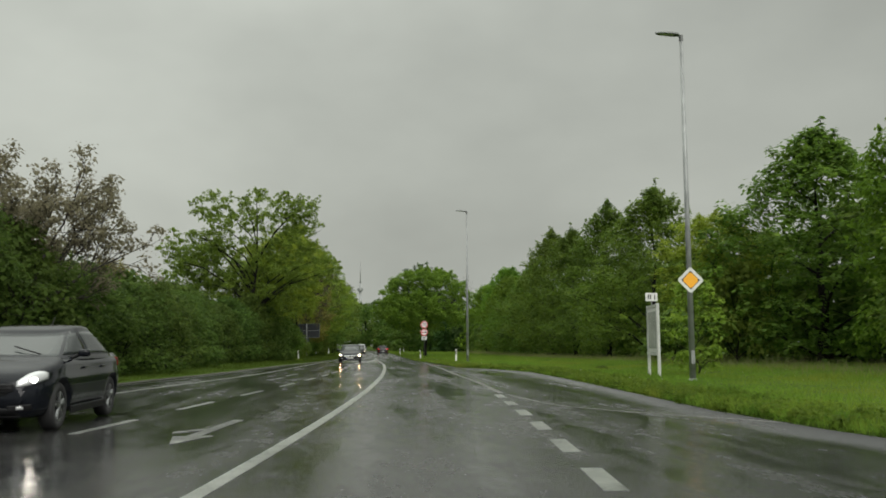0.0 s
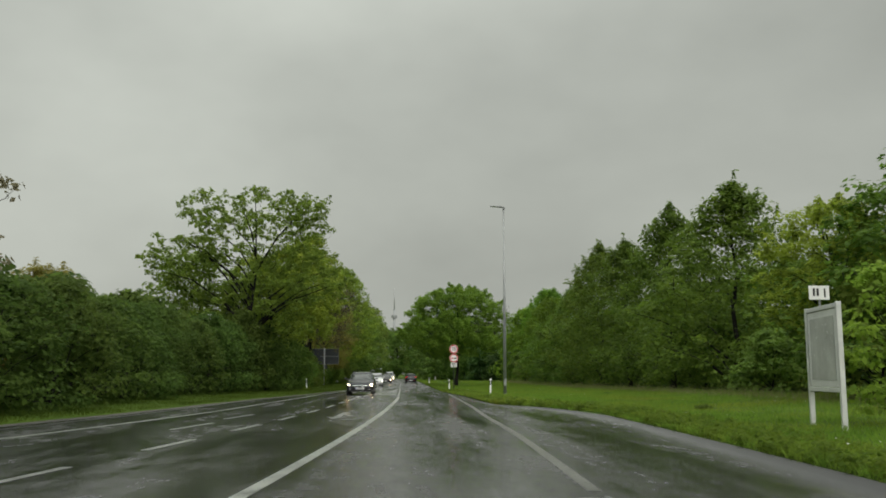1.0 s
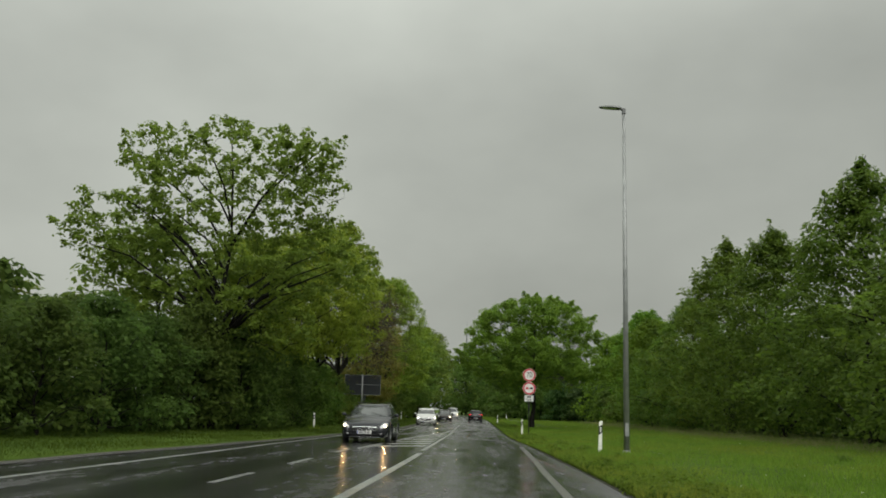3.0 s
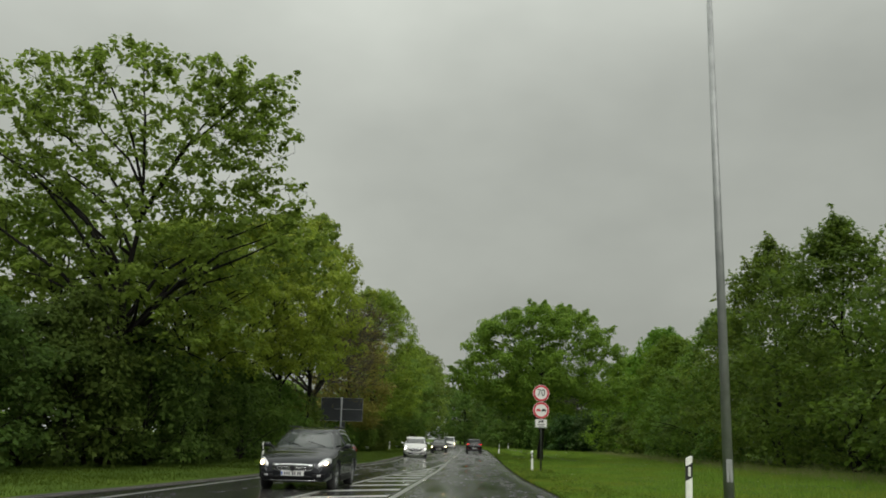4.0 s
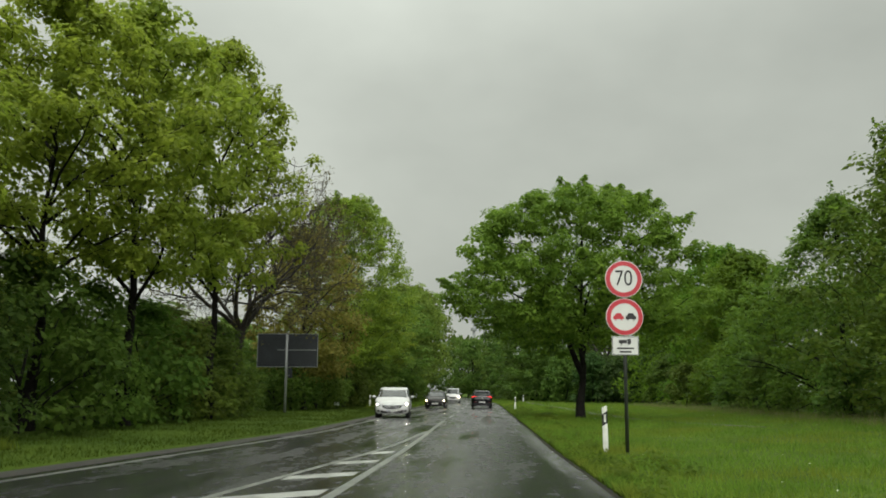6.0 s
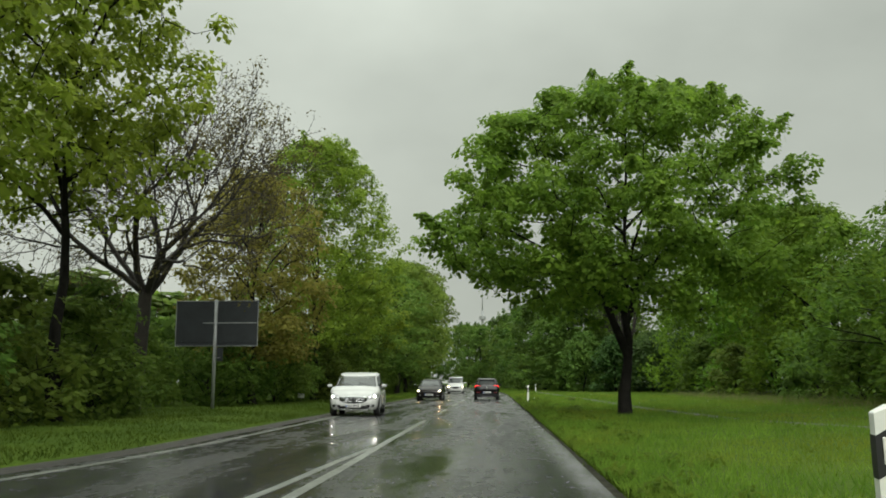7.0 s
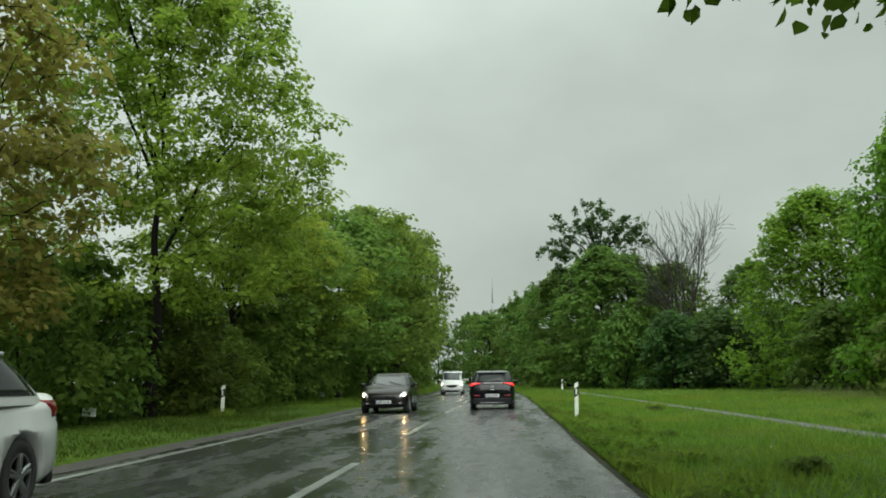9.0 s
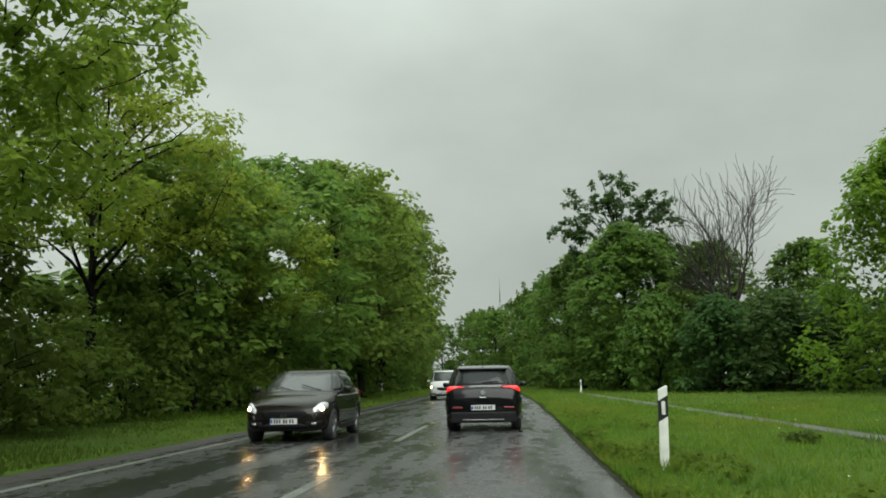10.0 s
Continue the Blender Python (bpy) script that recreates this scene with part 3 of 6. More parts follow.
def speed_sign_post(x, y):
    z = gz(x, y) - 0.1
    ob = empty("road_sign_post", pose(x, y, z, 0, 0, 2), "dark post with speed limit and no-overtaking signs above a plate", "road sign")
    up = -z
    bm = bmesh.new()
    rod(bm, (0, 0, 0), (0, 0, 3.98 + up), 0.038, 0.038, 16)
    part("post", bm, DARK_STEEL, ob, smooth=True)
    signs = []
    for name, zc in (("speed_limit_sign", 3.585), ("no_overtaking_sign", 2.81)):
        bm = bmesh.new()
        disc(bm, (0, -0.055, zc + up), 0.378, 0.012, 48)
        s = part(name, bm, SIGN_WHITE, ob)
        bm = bmesh.new()
        ring(bm, (0, -0.063, zc + up), 0.278, 0.366, 0.006, 48)
        part("red_ring", bm, SIGN_RED, s)
        for dz in (-0.18, 0.18):
            bm = bmesh.new()
            box(bm, (-0.06, -0.048, zc + up + dz - 0.02), (0.06, 0.045, zc + up + dz + 0.02), 0.004)
            part("clamp", bm, STEEL, s)
        signs.append((s, zc + up))
    s, zc = signs[0]
    text_mesh("70", 0.43, SIGN_BLACK, s, Matrix.Translation((0, -0.064, zc + 0.005)) @ Matrix.Rotation(radians(90), 4, "X") @ Matrix.Diagonal((0.86, 1.05, 1, 1)), "numerals")
    s, zc = signs[1]
    for x0, mat, name in ((-0.125, SIGN_RED, "red_car_symbol"), (0.125, SIGN_BLACK, "black_car_symbol")):
        bm = bmesh.new()
        prof = [(-0.105, -0.045), (-0.105, 0.015), (-0.075, 0.022), (-0.05, 0.075), (0.05, 0.075), (0.075, 0.022), (0.105, 0.015), (0.105, -0.045), (0.075, -0.045), (0.075, -0.07), (0.045, -0.07),
                (0.045, -0.045), (-0.045, -0.045), (-0.045, -0.07), (-0.075, -0.07), (-0.075, -0.045)]
        f = [bm.verts.new((x0 + a, -0.064, zc + b)) for a, b in prof]
        g = [bm.verts.new((x0 + a, -0.061, zc + b)) for a, b in prof]
        bm.faces.new(f), bm.faces.new(g[::-1])
        for i in range(len(prof)):
            j = (i + 1) % len(prof)
            bm.faces.new((f[i], g[i], g[j], f[j]))
        part(name, bm, mat, s)
    zc = 2.225 + up
    bm = bmesh.new()
    box(bm, (-0.27, -0.062, zc - 0.19), (0.27, -0.05, zc + 0.19), 0.004)
    plate = part("additional_plate", bm, SIGN_WHITE, ob)
    bm = bmesh.new()
    for lo, hi in (((-0.262, zc - 0.182), (0.262, zc - 0.172)), ((-0.262, zc + 0.172), (0.262, zc + 0.182)), ((-0.262, zc - 0.171), (-0.252, zc + 0.171)), ((0.252, zc - 0.171), (0.262, zc + 0.171))):
        box(bm, (lo[0], -0.066, lo[1]), (hi[0], -0.0625, hi[1]))
    part("border", bm, SIGN_BLACK, plate)
    bm = bmesh.new()
    box(bm, (-0.13, -0.066, zc + 0.05), (0.03, -0.0625, zc + 0.12))
    box(bm, (0.04, -0.066, zc + 0.045), (0.115, -0.0625, zc + 0.14))
    disc(bm, (-0.08, -0.0642, zc + 0.035), 0.018, 0.003, 14)
    disc(bm, (0.075, -0.0642, zc + 0.035), 0.018, 0.003, 14)
    part("vehicle_symbol", bm, SIGN_BLACK, plate)
    for z0, w in ((-0.05, 0.17), (-0.12, 0.12)):
        bm = bmesh.new()
        box(bm, (-w, -0.066, zc + z0 - 0.016), (w, -0.0625, zc + z0 + 0.016))
        part("bar", bm, SIGN_BLACK, plate)


speed_sign_post(2.54, 89.6)


def delineator():
    """A white roadside post with a slanted dark band and a reflector."""
    ob = empty("delineator_post", Matrix.Identity(4), "white roadside delineator post with dark band in the grass", "delineator post", "delineator posts")
    bm = bmesh.new()
    prof = [(-0.052, -0.045), (0.0, -0.055), (0.052, -0.045), (0.044, 0.045), (-0.044, 0.045)]
    low, high = [bm.verts.new((a, b, -0.1)) for a, b in prof], [bm.verts.new((a, b, 0.96 + a * 0.5)) for a, b in prof]
    bm.faces.new(low[::-1]), bm.faces.new(high)
    for i in range(5):
        j = (i + 1) % 5
        bm.faces.new((low[i], low[j], high[j], high[i]))
    bmesh.ops.bevel(bm, geom=[e for e in bm.edges if e.verts[0].co.z > 0.9 and e.verts[1].co.z > 0.9], offset=0.006, segments=1, affect="EDGES")
    part("post", bm, POST_WHITE, ob)
    bm = bmesh.new()
    prof = [(a * 1.06, b * 1.06) for a, b in prof]
    low, high = [bm.verts.new((a, b, 0.60 + a * 0.6)) for a, b in prof], [bm.verts.new((a, b, 0.84 + a * 0.6)) for a, b in prof]
    bm.faces.new(low[::-1]), bm.faces.new(high)
    for i in range(5):
        j = (i + 1) % 5
        bm.faces.new((low[i], low[j], high[j], high[i]))
    band = part("dark_band", bm, SIGN_BLACK, ob)
    bm = bmesh.new()
    box(bm, (-0.022, -0.066, 0.65), (0.022, -0.055, 0.80), 0.004)
    part("reflector", bm, worn("reflector_white", (0.62, 0.62, 0.58), 0.2, vary=0.1, bumpy=0), band, "pale rectangular reflector")
    return ob


posts = [(3.12, 63.9, 0), (2.19, 90.2, 0), (1.86, 135.7, 0), (4.6, 186.0, 0), (-9.95, 88.8, 6), (-9.08, 139.4, -4), (-9.3, 188.0, 0)]
first_post = delineator()
first_post.matrix_world = pose(posts[0][0], posts[0][1], gz(*posts[0][:2]), 0, 1.5, posts[0][2])
for x, y, turn in posts[1:]:
    copy_thing(first_post, pose(x, y, gz(x, y), 0, (x % 1) * 3 - 1.5, turn))


def big_sign_back(x, y):
    """A large direction sign seen from behind on one pole."""
    z = gz(x, y) - 0.1
    ob = empty("direction_sign", pose(x, y, z), "large dark grey road sign from behind on a steel pole", "road sign")
    up = -z
    lo, hi, x0, x1 = 2.62 + up, 4.40 + up, -1.64, 1.68
    bm = bmesh.new()
    rod(bm, (0, 0, 0), (0, 0, hi + 0.06), 0.07, 0.07, 18)
    part("pole", bm, STEEL, ob, smooth=True)
    for a, b in ((x0, -0.005), (0.005, x1)):
        bm = bmesh.new()
        box(bm, (a, 0.09, lo), (b, 0.104, hi), 0.003)
        part("panel", bm, SIGN_BACK, ob)
    for a, b in (((x0 - 0.03, lo - 0.03), (x1 + 0.03, lo - 0.001)), ((x0 - 0.03, hi + 0.001), (x1 + 0.03, hi + 0.03)), ((x0 - 0.03, lo), (x0 - 0.001, hi)), ((x1 + 0.001, lo), (x1 + 0.03, hi))):
        bm = bmesh.new()
        box(bm, (a[0], 0.075, a[1]), (b[0], 0.112, b[1]), 0.003)
        part("rim", bm, STEEL, ob)
    for zc, a in (((lo + hi) / 2 + 0.02, -0.55), (lo + 0.15, x0 + 0.05), (hi - 0.15, x0 + 0.05)):
        bm = bmesh.new()
        box(bm, (a, 0.068, zc - 0.022), (x1 - 0.05, 0.089, zc + 0.022), 0.003)
        part("brace", bm, STEEL if a > -1 else SIGN_BACK, ob)
    bm = bmesh.new()
    box(bm, (0.09, 0.03, lo - 0.62), (0.33, 0.045, lo - 0.08), 0.004)
    part("small_plate", bm, SIGN_BACK, ob)
    bm = bmesh.new()
    box(bm, (-0.06, -0.05, lo - 0.5), (0.2, 0.029, lo - 0.46), 0.003)
    part("clamp", bm, STEEL, ob)


big_sign_back(-11.2, 119.8)


def marker(x, y, s):
    z = gz(x, y)
    ob = empty("marker_plate", pose(x, y, z, 0, 4, 8), "small white marker plate on a short stake at the hedge", "marker", "marker plates")
    bm = bmesh.new()
    box(bm, (-0.17 * s, -0.012, 0.22), (0.17 * s, 0.012, 0.46), 0.005)
    part("plate", bm, SIGN_WHITE, ob)
    bm = bmesh.new()
    rod(bm, (0, 0.02, -0.1), (0, 0.02, 0.4), 0.016, sides=8)
    part("stake", bm, DARK_STEEL, ob)


marker(-10.7, 133.6, 1.0)
marker(-10.2, 160.0, 1.0)


def radio_mast(x, y, h):
    ob = empty("radio_mast", pose(x, y, -0.2), "slim grey radio mast far beyond the trees", "mast")
    bm = bmesh.new()
    rod(bm, (0, 0, 0), (0, 0, h * 0.75), 1.3, 0.8, 12)
    rod(bm, (0, 0, h * 0.75), (0, 0, h), 0.35, 0.2, 8)
    part("shaft", bm, STEEL, ob, smooth=True)
    bm = bmesh.new()
    rod(bm, (0, 0, h * 0.66), (0, 0, h * 0.69), 2.1, 2.1, 16)
    part("platform", bm, STEEL, ob)


radio_mast(-7.4, 640.0, 62.0)


# ---- cars ----
from mathutils.bvhtree import BVHTree

TYRE = worn("tyre_rubber", (0.018, 0.018, 0.019), 0.7, vary=0.2, scale=12, bumpy=0.3)
ALLOY = worn("alloy_rim", (0.20, 0.205, 0.21), 0.3, 0.8, 0.15, 6)
TRIM = worn("black_trim", (0.010, 0.010, 0.011), 0.5, vary=0.2, scale=14, bumpy=0.1)
TRIM.node_tree.nodes["Principled BSDF"].inputs["Specular IOR Level"].default_value = 0.15
CHROME = worn("chrome", (0.60, 0.61, 0.62), 0.22, 1.0, 0.05, 4, 0)
PLATE_BAR = worn("plate_bar", (0.05, 0.05, 0.06), 0.4, vary=0.1, bumpy=0)
PLATE_BLUE = worn("plate_blue", (0.02, 0.06, 0.30), 0.4, vary=0.1, bumpy=0)
GLASS_CAR = worn("dark_car_glass", (0.022, 0.026, 0.026), 0.04, 0.0, 0.1, 2.0, 0)
GLASS_CAR.node_tree.nodes["Principled BSDF"].inputs["Specular IOR Level"].default_value = 0.20
GLASS_SCREEN = worn("windscreen_glass", (0.035, 0.040, 0.040), 0.05, 0.0, 0.1, 2.0, 0)
GLASS_SCREEN.node_tree.nodes["Principled BSDF"].inputs["Specular IOR Level"].default_value = 0.38
LENS_CLEAR = worn("lamp_lens", (0.55, 0.56, 0.57), 0.08, 0.3, 0.1, 8, 0)
HEAD_ON = glow("headlight_beam", (1.0, 0.93, 0.80), 48.0)
HEAD_WARM = glow("headlight_warm", (1.0, 0.60, 0.24), 120.0)
TAIL_ON = glow("tail_light_lit", (1.0, 0.012, 0.016), 1.25, (0.4, 0.01, 0.01))
TAIL_OFF = worn("tail_lens", (0.16, 0.006, 0.008), 0.12, vary=0.1, bumpy=0)


def paint(name, colour, metal=0.2):
    """Smooth lacquered paint with a faint film of dirt and water."""
    m, n, l, b = material(name)
    t = noise_tex(n, l, 1.3, 4)
    r = ramp(n, [(0.3, [v * 0.86 for v in colour]), (0.7, [min(1, v * 1.08) for v in colour])])
    l.new(t.outputs["Fac"], r.inputs["Fac"])
    l.new(r.outputs["Color"], b.inputs["Base Color"])
    b.inputs["Roughness"].default_value, b.inputs["Metallic"].default_value = 0.12, metal
    b.inputs["Specular IOR Level"].default_value = 0.20
    b.inputs["Coat Weight"].default_value, b.inputs["Coat Roughness"].default_value = 0.05, 0.05
    return m


def smooth_at(y, keys):
    """A value along the car on a smooth curve through keys of (y, value)."""
    if y <= keys[0][0]:
        return keys[0][1]
    if y >= keys[-1][0]:
        return keys[-1][1]
    slopes = [(q[1] - p[1]) / (q[0] - p[0]) for p, q in zip(keys, keys[1:])]
    i = next(j for j in range(len(slopes)) if y <= keys[j + 1][0])
    tangent = lambda j: slopes[0] if j == 0 else slopes[-1] if j == len(slopes) else (0.0 if slopes[j - 1] * slopes[j] <= 0 else 2 * slopes[j - 1] * slopes[j] / (slopes[j - 1] + slopes[j]))
    (a, va), (b, vb) = keys[i], keys[i + 1]
    h, k = b - a, (y - a) / (b - a)
    return (2 * k ** 3 - 3 * k * k + 1) * va + (k ** 3 - 2 * k * k + k) * h * tangent(i) + (3 * k * k - 2 * k ** 3) * vb + (k ** 3 - k * k) * h * tangent(i + 1)


def car(label, m, body_mat, c, lights="off", beams=None, tail="off", roof_mat=None, rails=False):
    """A car whose front looks along +y, standing at the origin. c: its measures."""
    ob = empty("car", m, label, "car")
    L, W, H = c["L"], c["W"] / 2, c["H"]
    f, r = L / 2, -L / 2
    belt, hood, tail_z = c["belt"], c["hood"], c["tail"]
    ws0, ws1, rw1, rw0 = c["screen_base"], c["screen_top"], c["rear_top"], c["rear_base"]
    wb, tyre_r = c["wheelbase"] / 2, c["tyre"]
    fw, rw = wb + c.get("shift", 0.05), -wb + c.get("shift", 0.05)
    top_keys = [(r, tail_z - 0.30), (r + 0.06, tail_z - 0.08), (r + 0.22, tail_z), (rw0 + 0.25, belt + 0.01), (ws0 - 0.3, belt - 0.01), (ws0 + 0.10, hood + 0.02), (f - 0.80, hood - 0.05), (f - 0.35, hood - 0.13), (f - 0.12, hood - 0.22), (f - 0.03, hood - 0.31), (f, hood - 0.40)]
    low_keys = [(r, 0.31), (r + 0.15, 0.23), (rw - 0.3, 0.20), (0, 0.20), (fw + 0.3, 0.20), (f - 0.15, 0.20), (f, 0.30)]
    wid_keys = [(r, W * 0.80), (r + 0.10, W * 0.90), (r + 0.45, W * 0.985), (rw, W), (0, W * 0.985), (fw, W), (f - 0.45, W * 0.965), (f - 0.12, W * 0.84), (f, W * 0.68)]
    n = 44
    ys = [r + (f - r) * (0.5 - 0.5 * math.cos(math.pi * i / (n - 1))) for i in range(n)]
    bm = bmesh.new()
    rings = []
    for y in ys:
        w, lo, hi = smooth_at(y, wid_keys), smooth_at(y, low_keys), smooth_at(y, top_keys)
        d = hi - lo
        half = [(w * 0.55, lo), (w * 0.88, lo + 0.02), (w * 0.965, lo + 0.10), (w * 0.985, lo + 0.25 * d), (w, lo + 0.50 * d), (w * 0.995, lo + 0.66 * d), (w * 0.975, lo + 0.70 * d), (w * 0.965, hi - 0.10), (w * 0.93, hi - 0.03),
                (w * 0.86, hi + 0.005), (w * 0.5, hi + 0.03)]
        pts = half + [(0, hi + 0.04)] + [(-x, z) for x, z in reversed(half)] + [(0, lo)]
        rings.append([bm.verts.new((x, y, z)) for x, z in pts])
    k = len(rings[0])
    for a, b in zip(rings, rings[1:]):
        for i in range(k):
            bm.faces.new((a[i], a[(i + 1) % k], b[(i + 1) % k], b[i]))
    bm.faces.new(rings[0]), bm.faces.new(rings[-1][::-1])
    bmesh.ops.recalc_face_normals(bm, faces=bm.faces)
    me = bpy.data.meshes.new("body")
    bm.to_mesh(me)
    bm.free()
    # wheel arches, cut out of the body
    body = bpy.data.objects.new("body", me)
    scene.collection.objects.link(body)
    bm = bmesh.new()
    for y in (fw, rw):
        for s in (-1, 1):
            rod(bm, (s * (W - 0.30), y, tyre_r), (s * (W + 0.2), y, tyre_r), tyre_r + 0.055, sides=28)
    cme = bpy.data.meshes.new("arch")
    bm.to_mesh(cme)
    bm.free()
    cutter = bpy.data.objects.new("arch", cme)
    scene.collection.objects.link(cutter)
    md = body.modifiers.new("arches", "BOOLEAN")
    md.operation, md.object, md.solver = "DIFFERENCE", cutter, "EXACT"
    cut = bpy.data.meshes.new_from_object(body.evaluated_get(bpy.context.evaluated_depsgraph_get()))
    bpy.data.objects.remove(body), bpy.data.objects.remove(cutter)
    mesh_part("body", cut, body_mat, ob, "", True)
    # black sills and lower bumpers
    for name, y0, y1, x, z0, z1 in (("rear_bumper_trim", r - 0.014, r + 0.16, W * 0.82, 0.19, 0.43),):
        bm = bmesh.new()
        box(bm, (-x, y0, z0), (x, y1, z1), 0.03)
        part(name, bm, TRIM, ob)
    for s in (-1, 1):
        bm = bmesh.new()
        box(bm, (s * W * 0.985 - 0.02, rw + tyre_r + 0.1, 0.20), (s * W * 0.985 + 0.02, fw - tyre_r - 0.1, 0.31), 0.015)
        part("sill", bm, TRIM, ob)
    # cabin: a rounded shell from the belt line to the roof, with panes set on it
    wl, wt = W * c.get("belt_w", 0.935), W * c.get("roof_w", 0.70)
    zt, bp, hs = H - 0.055, c.get("b_pillar", 0.0), hood + 0.05
    POW = 4.6

    def shell(k):
        """Half width, middle, half length and height of the cabin at k of its height."""
        e = k ** 1.15
        a, b = ws0 + (ws1 - ws0) * k, rw0 + (rw1 - rw0) * e
        return wl + (wt - wl) * k ** 1.25, (a + b) / 2, (a - b) / 2, belt - 0.03 + (zt - belt + 0.03) * k

    def zat(y, k):
        """Height of the cabin at k, lower towards both ends of the roof."""
        _, yc, l, z = shell(k)
        return z - k * c.get("bow", 0.05) * min(1.0, abs(y - yc) / l) ** 2.2

    def side_x(y, k):
        w, yc, l, _ = shell(k)
        return w * max(0.0, 1 - min(1.0, abs(y - yc) / l) ** POW) ** (1 / POW)

    def end_y(x, k, way):
        w, yc, l, _ = shell(k)
        return yc + way * l * max(0.0, 1 - min(1.0, abs(x) / w) ** POW) ** (1 / POW)

    bm = bmesh.new()
    around, rows = 64, []
    levels = [(i / 12, 1.0, 0.0) for i in range(13)] + [(1.0, 0.97, 0.022), (1.0, 0.90, 0.037), (1.0, 0.72, 0.048), (1.0, 0.40, 0.054)]
    for k, shrink, up in levels:
        w, yc, l, z = shell(k)
        ringed = []
        for i in range(around):
            t = i * math.tau / around
            x = w * math.copysign(abs(math.cos(t)) ** (2 / POW), math.cos(t)) * shrink
            y = yc + l * math.copysign(abs(math.sin(t)) ** (2 / POW), math.sin(t)) * shrink
            ringed.append(bm.verts.new((x, y, zat(y, k) + up)))
        rows.append(ringed)
    for a, b in zip(rows, rows[1:]):
        for i in range(around):
            bm.faces.new((a[i], a[(i + 1) % around], b[(i + 1) % around], b[i]))
    bm.faces.new(rows[-1])
    part("cabin", bm, roof_mat or body_mat, ob, "", True)

    def pane(name, at, u0, u1, k0, k1, out, nu=10, nk=6, mat=GLASS_CAR):
        """A glass pane laid on the shell: at(u, k) gives its point; u0 and u1 follow k."""
        bm = bmesh.new()
        top, low = [], []
        for j in range(nk + 1):
            k = k0 + (k1 - k0) * j / nk
            line_a, line_b = [], []
            for i in range(nu + 1):
                u = u0(k) + (u1(k) - u0(k)) * i / nu
                p = Vector(at(u, k))
                line_a.append(bm.verts.new(p + out(p) * 0.006))
                line_b.append(bm.verts.new(p - out(p) * 0.004))
            top.append(line_a), low.append(line_b)
        for j in range(nk):
            for i in range(nu):
                bm.faces.new((top[j][i], top[j][i + 1], top[j + 1][i + 1], top[j + 1][i]))
                bm.faces.new((low[j + 1][i], low[j + 1][i + 1], low[j][i + 1], low[j][i]))
        rim = [(0, i) for i in range(nu)] + [(j, nu) for j in range(nk)] + [(nk, i) for i in range(nu, 0, -1)] + [(j, 0) for j in range(nk, 0, -1)]
        for (a, b), (p, q) in zip(rim, rim[1:] + rim[:1]):
            bm.faces.new((top[a][b], low[a][b], low[p][q], top[p][q]))
        return part(name, bm, mat, ob, "", True)

    fo = Vector((0, zt - belt, ws0 - ws1)).normalized()
    ro = Vector((0, -(zt - belt), rw1 - rw0 + 0.05)).normalized()
    pane("windscreen", lambda x, k: (x, end_y(x, k, 1), zat(end_y(x, k, 1), k)), lambda k: -shell(k)[0] * 0.945, lambda k: shell(k)[0] * 0.945, 0.05, 0.97, lambda p: fo, 14, 6, GLASS_SCREEN)
    pane("rear_window", lambda x, k: (x, end_y(x, k, -1), zat(end_y(x, k, -1), k)), lambda k: shell(k)[0] * 0.90, lambda k: -shell(k)[0] * 0.90, 0.20, 0.93, lambda p: ro)
    for s in (-1, 1):
        so = Vector((s, 0, 0.3)).normalized()
        at = lambda y, k: (s * side_x(y, k), y, zat(y, k))
        front = lambda k: shell(k)[1] + shell(k)[2] * 0.86 - 0.03
        back = lambda k: shell(k)[1] - shell(k)[2] * c.get("back_glass", 0.80)
        for name, a, b in (("front_window", lambda k: bp + 0.035, front), ("rear_side_window", back, lambda k: bp - 0.035)):
            pane(name, at, a if s > 0 else b, b if s > 0 else a, 0.16, 0.88, lambda p: so)
        pane("door_pillar", at, (lambda k: bp - 0.033) if s > 0 else (lambda k: bp + 0.033), (lambda k: bp + 0.033) if s > 0 else (lambda k: bp - 0.033), 0.16, 0.88, lambda p: so, 2, 6, TRIM)
        # mirror
        bm = bmesh.new()
        box(bm, (s * (W + 0.085) - 0.085, ws0 - 0.62, belt + 0.01), (s * (W + 0.085) + 0.085, ws0 - 0.48, belt + 0.12), 0.04)
        mir = part("wing_mirror", bm, body_mat, ob, "", True)
        bm = bmesh.new()
        rod(bm, (s * W * 0.90, ws0 - 0.55, belt - 0.01), (s * (W + 0.03), ws0 - 0.55, belt + 0.05), 0.025, sides=8)
        part("mirror_arm", bm, TRIM, mir)
        for y in (bp - 0.86, bp + 0.10):
            bm = bmesh.new()
            box(bm, (s * W * 0.975 - 0.015, y, belt - 0.17), (s * W * 0.975 + 0.022, y + 0.18, belt - 0.135), 0.01)
            part("door_handle", bm, body_mat, ob)
        if rails:
            bm = bmesh.new()
            rod(bm, (s * wt * 0.90, ws1 - 0.15, H + 0.01), (s * wt * 0.90, rw1 + 0.30, H + 0.005), 0.016, sides=8)
            part("roof_rail", bm, TRIM, ob)
    bm = bmesh.new()
    box(bm, (-wt * 0.84, rw1 - 0.10, H - 0.095 - 0.5 * c.get("bow", 0.05)), (wt * 0.84, rw1 + 0.12, H - 0.062 - 0.5 * c.get("bow", 0.05)), 0.014)
    part("roof_spoiler", bm, body_mat, ob)
    bm = bmesh.new()
    rod(bm, (0, rw1 + 0.20, H - 0.02), (0, rw1 + 0.04, H + 0.16), 0.012, 0.004, 8)
    part("antenna", bm, TRIM, ob)
